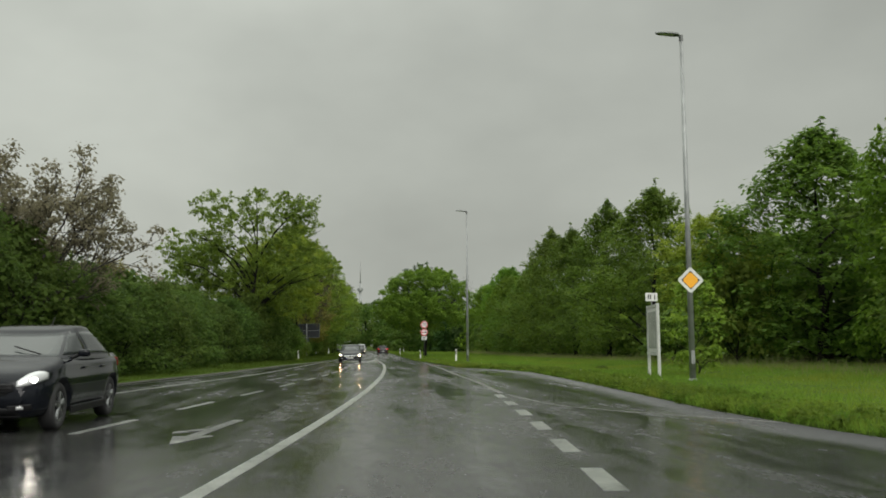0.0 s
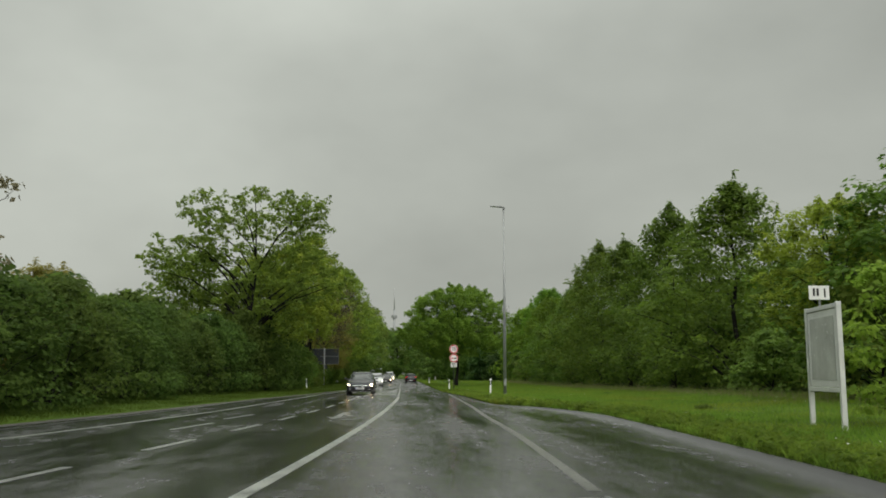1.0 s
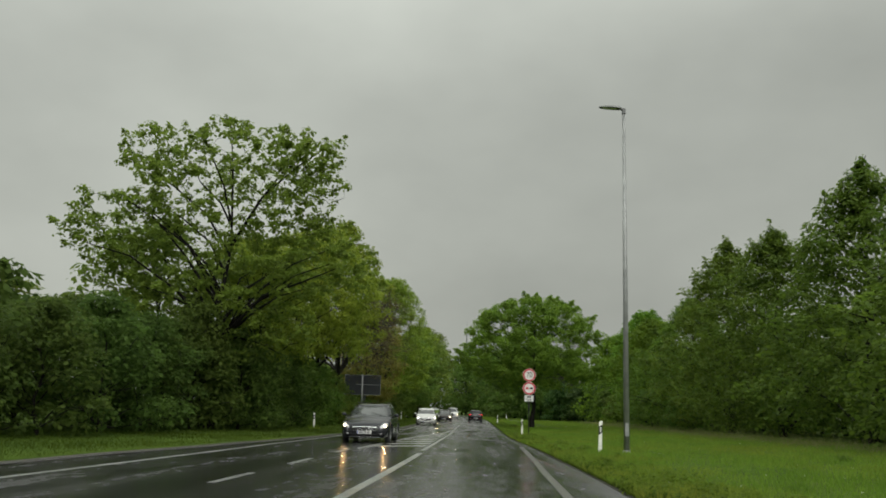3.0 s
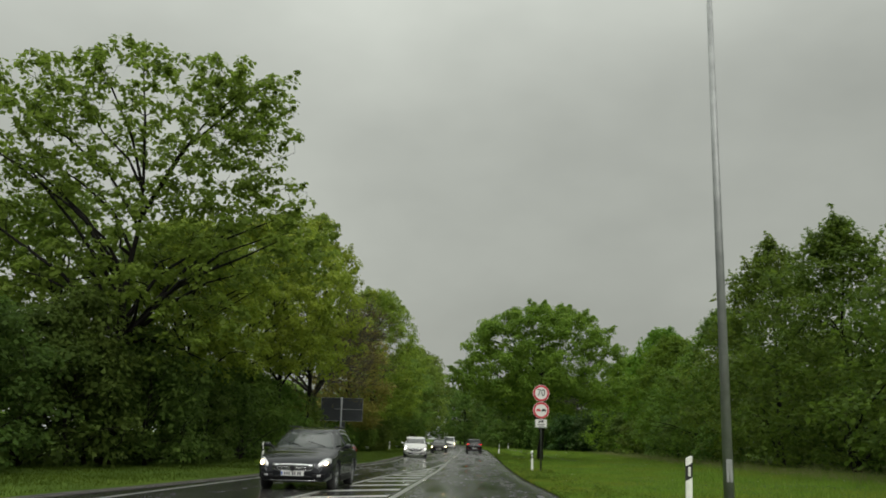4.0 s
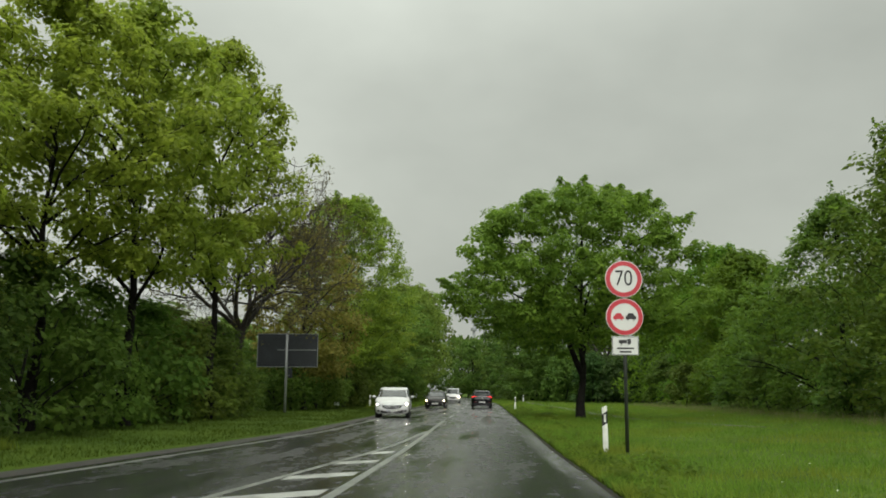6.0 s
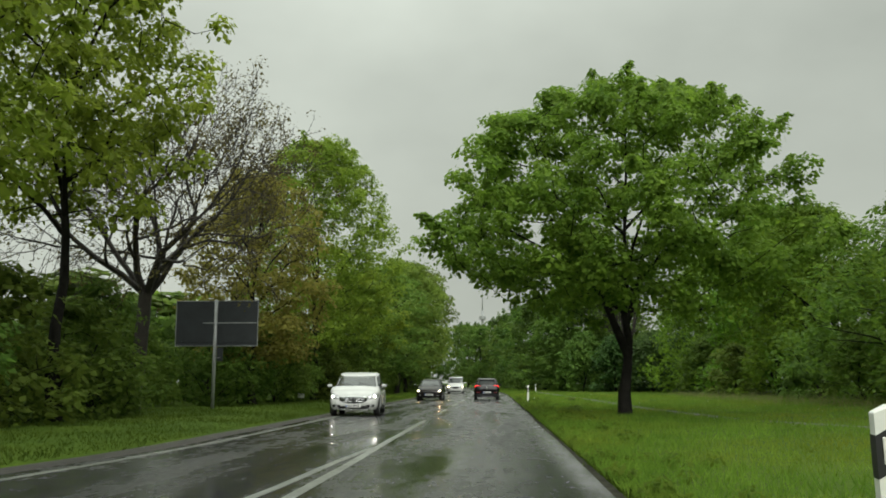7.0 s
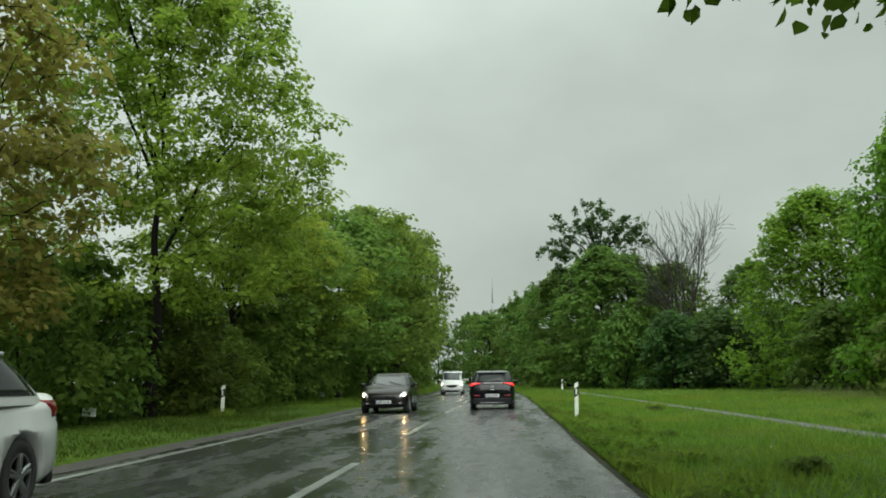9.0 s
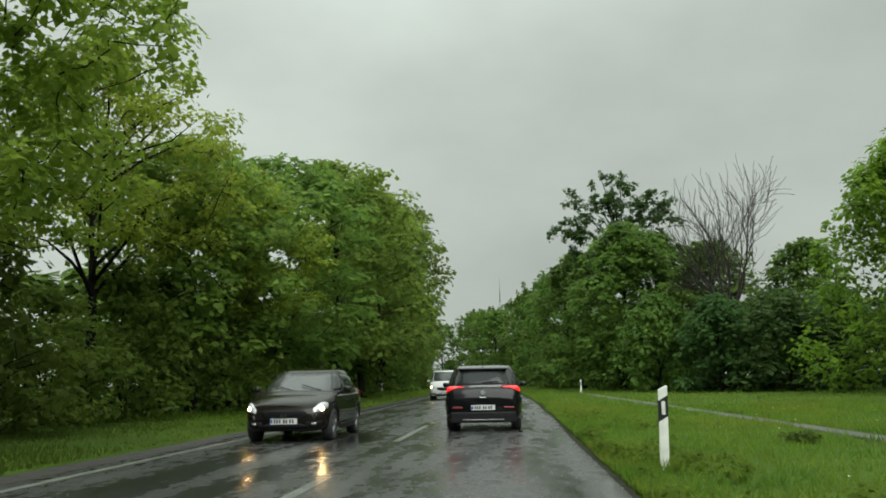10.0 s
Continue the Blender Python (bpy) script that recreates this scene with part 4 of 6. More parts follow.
    # wheels
    for y in (fw, rw):
        for s in (-1, 1):
            bm = bmesh.new()
            wheel_x = s * (W - 0.135)
            prof = [(-0.10, 0.62), (-0.10, 0.93), (-0.07, 1.0), (0.07, 1.0), (0.10, 0.93), (0.10, 0.62)]
            loops = [[bm.verts.new((wheel_x + a, y + tyre_r * b * math.cos(t * math.tau / 28), tyre_r + tyre_r * b * math.sin(t * math.tau / 28))) for t in range(28)] for a, b in prof]
            for p, q in zip(loops, loops[1:] + loops[:1]):
                for t in range(28):
                    bm.faces.new((p[t], p[(t + 1) % 28], q[(t + 1) % 28], q[t]))
            tyre = part("tyre", bm, TYRE, ob, "", True)
            bm = bmesh.new()
            xo = wheel_x + s * 0.085
            for q in range(5):
                a = q * math.tau / 5 + 0.3
                for da in (-0.13, 0.13):
                    rod(bm, (xo, y, tyre_r), (xo + s * 0.005, y + 0.60 * tyre_r * math.cos(a + da), tyre_r + 0.60 * tyre_r * math.sin(a + da)), 0.026, 0.02, 6)
            disc(bm, (xo, y, tyre_r), 0.075, 0.03, 16, "X")
            ring_pts = [[bm.verts.new((xo + dx, y + tyre_r * b * math.cos(t * math.tau / 28), tyre_r + tyre_r * b * math.sin(t * math.tau / 28))) for t in range(28)] for dx, b in ((0.012, 0.56), (0.012, 0.65), (-0.012, 0.65), (-0.012, 0.56))]
            for p, q in zip(ring_pts, ring_pts[1:] + ring_pts[:1]):
                for t in range(28):
                    bm.faces.new((p[t], p[(t + 1) % 28], q[(t + 1) % 28], q[t]))
            part("rim", bm, ALLOY, tyre)
    # front: lamps, grille, intake, all laid on the body
    skin = BVHTree.FromPolygons([v.co.copy() for v in cut.vertices], [tuple(p.vertices) for p in cut.polygons])

    def laid(name, way, a0, a1, low, high, mat, parent, thick=0.012, text="", na=14, nz=6, sink=0.004):
        """A panel on the body, seen along way: a runs sideways from a0 to a1, z from low(k) to high(k)."""
        back = Vector((way[0], way[1], 0)).normalized()
        across = Vector((-back.y, back.x, 0))
        bm = bmesh.new()
        outer, inner = [], []
        for i in range(na + 1):
            k = i / na
            z0, z1 = low(k), high(k)
            for j in range(nz + 1):
                p = across * (a0 + (a1 - a0) * k) + Vector((0, 0, z0 + (z1 - z0) * j / nz))
                hit, nor, _, _ = skin.ray_cast(p - back * 6, back)
                if hit is None:
                    hit, nor, _, _ = skin.find_nearest(p)
                if nor.dot(back) > 0:
                    nor = -nor
                edge = i in (0, na) or j in (0, nz)
                outer.append(bm.verts.new(hit + nor * (thick * (0.25 if edge else 1.0))))
                inner.append(bm.verts.new(hit - nor * sink))
        at = lambda i, j: i * (nz + 1) + j
        for i in range(na):
            for j in range(nz):
                q = [at(i, j), at(i + 1, j), at(i + 1, j + 1), at(i, j + 1)]
                bm.faces.new([outer[v] for v in q])
                bm.faces.new([inner[v] for v in reversed(q)])
        rim = [(i, 0) for i in range(na)] + [(na, j) for j in range(nz)] + [(i, nz) for i in range(na, 0, -1)] + [(0, j) for j in range(nz, 0, -1)]
        for (p, q), (u, v) in zip(rim, rim[1:] + rim[:1]):
            bm.faces.new((outer[at(p, q)], inner[at(p, q)], inner[at(u, v)], outer[at(u, v)]))
        return part(name, bm, mat, parent, text, True)

    lw, lz = c.get("lamp_w", 0.40), c.get("lamp_z", hood - 0.30)
    for s in (-1, 1):
        way = (-s * 0.42, -0.91)
        mid = s * (W * 0.74 * 0.91 - (f - 0.24) * 0.42)
        # almond-shaped lens, tallest towards the outside
        a0, a1 = mid - lw * 0.5, mid + lw * 0.5
        out_k = (lambda k: k) if s > 0 else (lambda k: 1 - k)
        low = lambda k: lz - 0.075 + 0.10 * out_k(k) ** 1.5
        high = lambda k: lz - 0.035 + 0.165 * math.sin(math.pi * min(1, 0.06 + 0.62 * out_k(k)))
        lamp = laid("headlight", way, a0, a1, low, high, LENS_CLEAR, ob, 0.014)
        laid("lamp_surround", way, a0 - 0.006, a1 + 0.006, lambda k: low(k) - 0.006, lambda k: high(k) + 0.005, TRIM, lamp, 0.006)
        if lights != "off":
            am = (a0 + a1) / 2
            laid("lit_bulb", way, am - 0.048, am + 0.048, lambda k: lz + 0.012 - 0.042 * math.sin(math.pi * (0.08 + 0.84 * k)), lambda k: lz + 0.012 + 0.042 * math.sin(math.pi * (0.08 + 0.84 * k)), beams, lamp, 0.022, "lit headlight", 8, 4)
        am = s * (W * 0.62 * 0.91 - (f - 0.1) * 0.42)
        fog = laid("fog_lamp_bay", way, am - 0.15, am + 0.15, lambda k: 0.315, lambda k: 0.385 + 0.02 * out_k(k), TRIM, ob, 0.006)
        laid("fog_lamp", way, am - 0.05, am + 0.05, lambda k: 0.328, lambda k: 0.378, LENS_CLEAR, fog, 0.014, "", 6, 4)
    gw, bars = c.get("grille_w", 0.42), c.get("bars", 4)
    gt = c.get("grille_top", hood - 0.315)
    gh = c.get("grille_h", 0.20)
    front_way = (0.0, -1.0)
    arch_k = lambda k: 1 - abs(2 * k - 1) ** 2.5
    grille = laid("grille", front_way, -gw, gw, lambda k: gt - gh * (0.55 + 0.45 * arch_k(k)), lambda k: gt - 0.02 * (1 - arch_k(k)), TRIM, ob, 0.008)
    if c.get("chrome"):
        laid("grille_frame", front_way, -gw - 0.02, gw + 0.02, lambda k: gt - (gh + 0.022) * (0.55 + 0.45 * arch_k(k)), lambda k: gt + 0.016 - 0.02 * (1 - arch_k(k)), CHROME, grille, 0.004)
    for q in range(bars):
        z = gt - 0.02 - (gh - 0.05) * (q + 0.5) / bars
        t = 0.012 if bars < 4 else 0.006
        w = gw * (0.97 - 0.16 * q / bars)
        laid("grille_bar", front_way, -w, w, lambda k: z - t, lambda k: z + t, CHROME if c.get("chrome") else TRIM, grille, 0.026, "", 12, 2)
    bm = bmesh.new()
    br = 0.075 if c.get("chrome") else 0.05
    disc(bm, (0, f + 0.020, gt - gh * 0.48), br * 0.9, 0.03, 24)
    badge = part("badge", bm, TRIM, ob, "round badge")
    bm = bmesh.new()
    ring(bm, (0, f + 0.030, gt - gh * 0.48), br * 0.8, br, 0.03, 28)
    part("badge_ring", bm, CHROME, badge)
    intake = laid("lower_intake", front_way, -gw * 1.15, gw * 1.15, lambda k: 0.255, lambda k: 0.30 + 0.085 * arch_k(k), TRIM, ob, 0.006)
    laid("bumper_lip", front_way, -gw * 1.3, gw * 1.3, lambda k: 0.232, lambda k: 0.248, CHROME if c.get("chrome") else TRIM, intake, 0.016, "", 12, 2)

    def plate(y, z, out):
        bm = bmesh.new()
        box(bm, (-0.26, min(y, y + 0.012 * out), z - 0.055), (0.26, max(y, y + 0.012 * out), z + 0.055), 0.003)
        p = part("number_plate", bm, SIGN_WHITE, ob)
        e = y + 0.012 * out
        for x0, x1, mat in ((-0.255, -0.215, PLATE_BLUE), (-0.19, -0.155, PLATE_BAR), (-0.14, -0.105, PLATE_BAR), (-0.09, -0.055, PLATE_BAR), (-0.01, 0.025, PLATE_BAR), (0.04, 0.075, PLATE_BAR), (0.11, 0.145, PLATE_BAR), (0.16, 0.195, PLATE_BAR)):
            if out < 0:
                x0, x1 = x0, x1
            else:
                x0, x1 = -x1, -x0
            bm = bmesh.new()
            box(bm, (x0, min(e, e + 0.002 * out), z - 0.036), (x1, max(e, e + 0.002 * out), z + 0.036))
            part("bar", bm, mat, p)

    plate(f + 0.010, c.get("front_plate", 0.40), 1)
    # rear: lamps, plate, badge, wiper
    tz = c.get("tail_lamp_z", tail_z - 0.13)
    for s in (-1, 1):
        way = (-s * 0.30, 0.954)
        mid = -s * (W * 0.74 * 0.954 + (r + 0.10) * 0.30)
        out_k = (lambda k: 1 - k) if s > 0 else (lambda k: k)
        low = lambda k: tz + 0.005 - 0.095 * max(0.0, (out_k(k) - 0.35) / 0.65) ** 0.8
        high = lambda k: tz + 0.060 + 0.012 * out_k(k)
        rear = laid("tail_light", way, mid - 0.24, mid + 0.24, low, high, TAIL_OFF, ob, 0.016, "angular red tail light")
        if tail == "on":
            laid("lit_strip", way, mid - 0.20, mid + 0.20, lambda k: low(k) + 0.012, lambda k: high(k) - 0.012 - 0.02 * (1 - out_k(k)), TAIL_ON, rear, 0.024, "lit red lamp strip")
        bm = bmesh.new()
        box(bm, (W * 0.52, r - 0.018, 0.505), (W * 0.78, r + 0.02, 0.54), 0.008)
        for v in bm.verts:
            v.co.x *= s
        part("bumper_reflector", bm, TAIL_OFF, ob)
    plate(r - 0.008, c.get("rear_plate", 0.62), -1)
    bm = bmesh.new()
    disc(bm, (0, r - 0.006, tail_z - 0.14), 0.055, 0.014, 24)
    part("badge", bm, CHROME, ob, "round badge")
    bm = bmesh.new()
    box(bm, (-0.075, r - 0.010, tail_z - 0.262), (0.075, r + 0.004, tail_z - 0.238), 0.003)
    part("bar", bm, CHROME, ob, "small chrome strip")
    bm = bmesh.new()
    box(bm, (-W * 0.52, r - 0.024, 0.245), (W * 0.52, r - 0.010, 0.268), 0.005)
    part("exhaust_trim", bm, ALLOY, ob, "thin silver bumper strip")
    yb = end_y(0, 0.30, -1) - 0.02
    zw = shell(0.30)[3]
    bm = bmesh.new()
    rod(bm, (0, yb, zw), (0.34, yb + 0.015, zw + 0.02), 0.016, 0.010, 8)
    part("rear_wiper", bm, TRIM, ob)
    for x in (-0.50, 0.08):
        bm = bmesh.new()
        pts = [Vector((x + 0.11 * q, end_y(x + 0.11 * q, 0.13 + 0.06 * q, 1), shell(0.13 + 0.06 * q)[3])) + fo * 0.02 for q in range(5)]
        for a, b in zip(pts, pts[1:]):
            rod(bm, a, b, 0.011, 0.009, 6)
        part("front_wiper", bm, TRIM, ob)
    return ob


HATCH = dict(rear_plate=0.52, L=4.07, W=1.75, H=1.46, belt=0.95, hood=0.94, tail=0.99, belt_w=0.96, screen_base=1.10, screen_top=0.30, rear_top=-1.72, rear_base=-1.97, wheelbase=2.55, tyre=0.32, shift=0.05, roof_w=0.76, bow=0.03, tail_lamp_z=0.93)
SUV = dict(L=4.19, W=1.81, H=1.51, bow=0.09, belt=1.00, hood=1.00, tail=1.04, screen_base=1.20, screen_top=0.25, rear_top=-1.10, rear_base=-2.02, wheelbase=2.59, tyre=0.33, shift=0.02, roof_w=0.70, lamp_w=0.42, grille_w=0.52)
WAGON = dict(L=4.66, W=1.81, H=1.45, belt=0.94, hood=0.91, bow=0.07, grille_h=0.17, tail=1.03, screen_base=1.22, screen_top=0.38, rear_top=-1.85, rear_base=-2.22, wheelbase=2.69, tyre=0.32, shift=0.08, roof_w=0.70, lamp_w=0.38, grille_w=0.44, chrome=True, b_pillar=0.05)
MINIVAN = dict(front_plate=0.36, L=4.36, W=1.79, H=1.54, belt=0.98, hood=0.98, tail=1.04, screen_base=1.42, screen_top=0.30, rear_top=-1.30, rear_base=-2.12, belt_w=0.965, bow=0.10, back_glass=0.74, lamp_z=0.665, wheelbase=2.70, tyre=0.335, shift=0.10, roof_w=0.78, lamp_w=0.50, grille_w=0.46, chrome=True, bars=3, b_pillar=0.1, grille_h=0.22)
SMALL = dict(L=3.95, W=1.74, H=1.42, belt=0.92, hood=0.92, tail=1.00, screen_base=1.10, screen_top=0.28, rear_top=-1.45, rear_base=-1.90, wheelbase=2.47, tyre=0.31, shift=0.04, roof_w=0.70, lamp_w=0.36, grille_w=0.42, bars=5)
VAN = dict(L=4.4, W=1.80, H=1.80, belt=1.08, hood=1.06, tail=1.10, screen_base=1.60, screen_top=0.85, rear_top=-2.05, rear_base=-2.16, wheelbase=2.75, tyre=0.32, shift=0.15, roof_w=0.84, b_pillar=0.3)

BLACK = paint("black_car_paint", (0.005, 0.005, 0.006), 0.0)
NAVY = paint("black_blue_car_paint", (0.006, 0.007, 0.010), 0.0)
BLACK_ROOF = paint("wet_black_roof_paint", (0.012, 0.012, 0.013), 0.2)
BLACK_ROOF.node_tree.nodes["Principled BSDF"].inputs["Coat Weight"].default_value = 0.8
GREY = paint("grey_car_paint", (0.024, 0.026, 0.029), 0.3)
WHITE = paint("white_car_paint", (0.50, 0.51, 0.50), 0.0)
BROWNISH = paint("dark_brown_car_paint", (0.012, 0.010, 0.009), 0.2)


def on_road(x, y, turn):
    return pose(x, y, zr(y) + 0.002, 0, 0, turn)


car("black compact hatchback seen from behind with lit tail lights", on_road(-0.58, 146.8, 1.0), BLACK, HATCH, tail="on", roof_mat=BLACK_ROOF)
car("dark blue-black compact crossover on the wet road", on_road(-8.52, 14.8, 181), NAVY, SUV, "on", HEAD_ON)
car("grey estate car with lit headlights on wet asphalt", on_road(-4.55, 71.2, 180), GREY, WAGON, "on", HEAD_WARM, rails=True)
car("white compact people carrier with lit headlights", on_road(-5.02, 117.7, 183.5), WHITE, MINIVAN, "on", HEAD_ON)
car("dark brown small hatchback with warm lit headlights", on_road(-4.23, 143.8, 180), BROWNISH, SMALL, "on", HEAD_WARM)
car("white van far off with lit headlights", on_road(-4.2, 181.0, 181), WHITE, VAN, "on", HEAD_WARM)


# ---- trees ----
def tubes(paths, sides=5):
    """Tapered tubes along paths: each a list of (point, radius). Returns verts and quads."""
    vs, fs, base = [], [], 0
    ang = np.arange(sides) * (math.tau / sides)
    ca, sa = np.cos(ang)[:, None], np.sin(ang)[:, None]
    for path in paths:
        pts, rad = np.array([p for p, _ in path], float), [r for _, r in path]
        for i, p in enumerate(pts):
            d = pts[min(i + 1, len(pts) - 1)] - pts[max(i - 1, 0)]
            d = d / (np.linalg.norm(d) + 1e-9)
            a = np.cross(d, (0.31, 0.95, 0.05))
            a /= np.linalg.norm(a) + 1e-9
            vs.append(p + rad[i] * (ca * a + sa * np.cross(d, a)))
        for i in range(len(pts) - 1):
            k = base + i * sides
            fs += [(k + j, k + (j + 1) % sides, k + sides + (j + 1) % sides, k + sides + j) for j in range(sides)]
        base += len(pts) * sides
    return np.concatenate(vs), np.array(fs)


def leaves(rng, centres, radii, count, size, droop=0.25, flat=0.7, sides=4, shell=0.32):
    """Folded leaf blades that roof the clumps round the centres like shingles. Returns verts and faces."""
    share = radii ** 1.6 / (radii ** 1.6).sum()
    pick = rng.choice(len(centres), count, p=share)
    out = rng.normal(size=(count, 3))
    out /= np.linalg.norm(out, axis=1, keepdims=True)
    out[:, 2] = np.where(rng.random(count) < 0.62, np.abs(out[:, 2]), out[:, 2])
    off = out * rng.random((count, 1)) ** shell
    off[:, 2] *= flat
    p = centres[pick] + off * radii[pick, None]
    n = out * 0.75 + np.array([0, 0, 0.60]) + rng.normal(scale=0.30, size=(count, 3))
    n /= np.linalg.norm(n, axis=1, keepdims=True)
    a = rng.normal(scale=0.7, size=(count, 3)) + out * np.array([0.7, 0.7, 0]) + np.array([0, 0, -droop * 2])
    a -= n * (a * n).sum(1, keepdims=True)
    a /= np.linalg.norm(a, axis=1, keepdims=True)
    b = np.cross(n, a)
    s = size * (0.6 + 0.8 * rng.random((count, 1)))
    fold = n * s * 0.12
    if sides == 6:
        v = np.stack([p - a * s * 0.46, p - a * s * 0.26 + b * s * 0.34 - fold, p + a * s * 0.12 + b * s * 0.36 - fold * 1.4, p + a * s * 0.56, p + a * s * 0.12 - b * s * 0.36 - fold * 1.4, p - a * s * 0.26 - b * s * 0.34 - fold], 1)
        return v.reshape(-1, 3), np.arange(count * 6).reshape(-1, 6)
    v = np.stack([p - a * s * 0.5, p + b * s * 0.34 - fold, p + a * s * 0.5, p - b * s * 0.34 - fold], 1)
    return v.reshape(-1, 3), np.arange(count * 4).reshape(-1, 4)


def profile(kind, s):
    """Crown radius, as a part of the greatest, at height s of the crown."""
    if kind == "cone":
        return 0.74 + 0.26 * s / 0.16 if s < 0.16 else max(0.03, 1 - ((s - 0.16) / 0.85) ** 1.25) ** 0.66
    if kind == "umbrella":
        return max(0.0, 1 - (max(0, s - 0.26) / 0.77) ** 2.2) ** 0.54 * (0.80 + 0.20 * min(1, s / 0.26))
    if kind == "spread":
        return math.sqrt(max(0.0, 1 - (abs(s - 0.42) / 0.60) ** 2.2)) * (0.88 if s > 0.6 else 1)
    if kind == "shrub":
        return math.sqrt(max(0.0, 1 - (max(0, s - 0.15) / 0.87) ** 2))
    return math.sqrt(max(0.0, 1 - (abs(s - 0.45) / 0.57) ** 2))


def tree(name, label, category, seed, height, radius, base, kind, clumps, count, size, leaf, bark=BARK,
         trunk_r=0.22, limbs=12, clump_r=0.95, inner=0.42, lean=(0, 0), flat=0.7, uneven=0.26, sides=4, wobble=0.12, twig_r=0.018, group="", low_limb=None, rise=0.55, arch=0.0,
         lobes=(), sprigs=0, forks=(), droop=0.25, shell=0.32):
    """A tree at the origin: trunk with limbs and twigs, and a crown of leaf clumps."""
    rng = np.random.default_rng(seed)
    crown_h = height - base
    cs, k = [], 0
    for centre, size3, number in lobes:
        d = rng.normal(size=(number, 3))
        d *= rng.random((number, 1)) ** inner / np.linalg.norm(d, axis=1, keepdims=True)
        for q in d:
            swell = 1 + uneven * noise.noise((q[0] * 2.5 + seed, q[1] * 2.5, q[2] * 2.5))
            cs.append(tuple(np.array(centre) + q * np.array(size3) * swell))
    while len(cs) < clumps and k < clumps * 30:
        k += 1
        s = rng.random() ** (0.8 if kind in ("cone", "shrub") else 0.95)
        th = rng.random() * math.tau
        env = radius * profile(kind, s)
        env *= 1 + uneven * noise.noise((math.cos(th) * 1.6 + seed, math.sin(th) * 1.6, s * 3.2)) + 0.10 * noise.noise((math.cos(th) * 5 + seed, math.sin(th) * 5, s * 9))
        if env < 0.12:
            continue
        r = max(0.0, env - clump_r * 0.55) * (rng.random() ** inner)
        z = max(base + crown_h * s * (1 - 0.3 / height), base + arch * max(0.0, r - 2.2))
        cs.append((math.cos(th) * r + lean[0] * s, math.sin(th) * r + lean[1] * s, z))
    cs = np.array(cs)
    radii = clump_r * (0.65 + 0.6 * rng.random(len(cs)))
    if sprigs:
        # shoots that stand out of the crown
        mid = np.array([cs[:, 0].mean(), cs[:, 1].mean(), base + 0.40 * crown_h])
        d = cs - mid
        far_out = np.linalg.norm(d / np.array([radius, radius, crown_h * 0.6]), axis=1) * (d[:, 2] > -0.15 * crown_h)
        picked = rng.choice(np.argsort(-far_out)[:max(sprigs, len(cs) // 2)], sprigs, replace=False)
        more, more_r = [], []
        for i in picked:
            way = d[i] / np.linalg.norm(d[i]) + np.array([0, 0, 0.65]) + rng.normal(scale=0.3, size=3)
            way /= np.linalg.norm(way)
            reach = clump_r * (0.6 + 0.8 * rng.random())
            for q in (0.55, 0.85, 1.1):
                more.append(cs[i] + way * reach * q)
                more_r.append(clump_r * 0.62 * (1.15 - 0.55 * q))
        cs, radii = np.concatenate([cs, more]), np.concatenate([radii, more_r])
    if kind == "cone":
        radii *= 1.12 - 0.42 * np.clip((cs[:, 2] - base) / crown_h, 0, 1) ** 1.5
    # wood
    top = base + crown_h * (0.82 if kind in ("cone", "shrub") else 0.55)
    n = 9
    spine = [(np.array([lean[0] * (i / n) ** 2 * 0.5 + 0.10 * math.sin(i * 1.3 + seed), lean[1] * (i / n) ** 2 * 0.5 + 0.10 * math.cos(i * 1.7 + seed), top * i / n - 0.1 * (i == 0)]),
              trunk_r * (1.35 if i == 0 else 1.05 if i == 1 else (1 - 0.85 * i / n))) for i in range(n + 1)]
    paths = [spine]
    zs = np.array([p[2] for p, _ in spine])
    sp = np.array([p for p, _ in spine])
    at = lambda z: np.array([np.interp(z, zs, sp[:, 0]), np.interp(z, zs, sp[:, 1]), z])
    order = rng.permutation(len(cs)).tolist()
    limb_pts = []
    for z0, way, length, r0 in forks:
        a, d = at(z0), np.array(way, float) / np.linalg.norm(way)
        path = [(a - np.array([0, 0, 0.25]), r0 * 1.1)]
        for q in range(1, 7):
            d = d + np.array([0, 0, 0.05]) + rng.normal(scale=0.09, size=3)
            d /= np.linalg.norm(d)
            path.append((path[-1][0] + d * length / 6, r0 * (1 - 0.13 * q)))
        paths.append(path)
        limb_pts += [(p, r * 0.7) for p, r in path[2:]]
    for i in order[:limbs]:
        end = cs[i]
        z0 = max(base * (0.75 if low_limb is None else low_limb), min(top * 0.95, end[2] - rise * np.linalg.norm(end[:2]) - 0.3))
        a = at(max(0.25, z0))
        r0 = trunk_r * (0.46 - 0.30 * z0 / height)
        mid1, mid2 = a + (end - a) * 0.35 + np.array([0, 0, 0.10 * np.linalg.norm(end - a)]), a + (end - a) * 0.7 + np.array([0, 0, 0.08 * np.linalg.norm(end - a)])
        wob = rng.normal(scale=wobble, size=(2, 3))
        path = [(a, r0), (mid1 + wob[0], r0 * 0.72), (mid2 + wob[1], r0 * 0.45), (end, r0 * 0.18)]
        paths.append(path)
        for q in np.linspace(0.25, 1, 7):
            j = q * 3
            f, g = int(min(2, j)), j - int(min(2, j))
            limb_pts.append((path[f][0] * (1 - g) + path[f + 1][0] * g, r0 * (0.75 - 0.55 * q)))
    # twigs: each clump hangs on the nearest wood that is already there, from the trunk outwards
    lp, lr, twigs = np.array([p for p, _ in limb_pts]), [r for _, r in limb_pts], []
    hub = at(base + 0.25 * crown_h)
    rest = [i for i in order if i not in set(order[:limbs])]
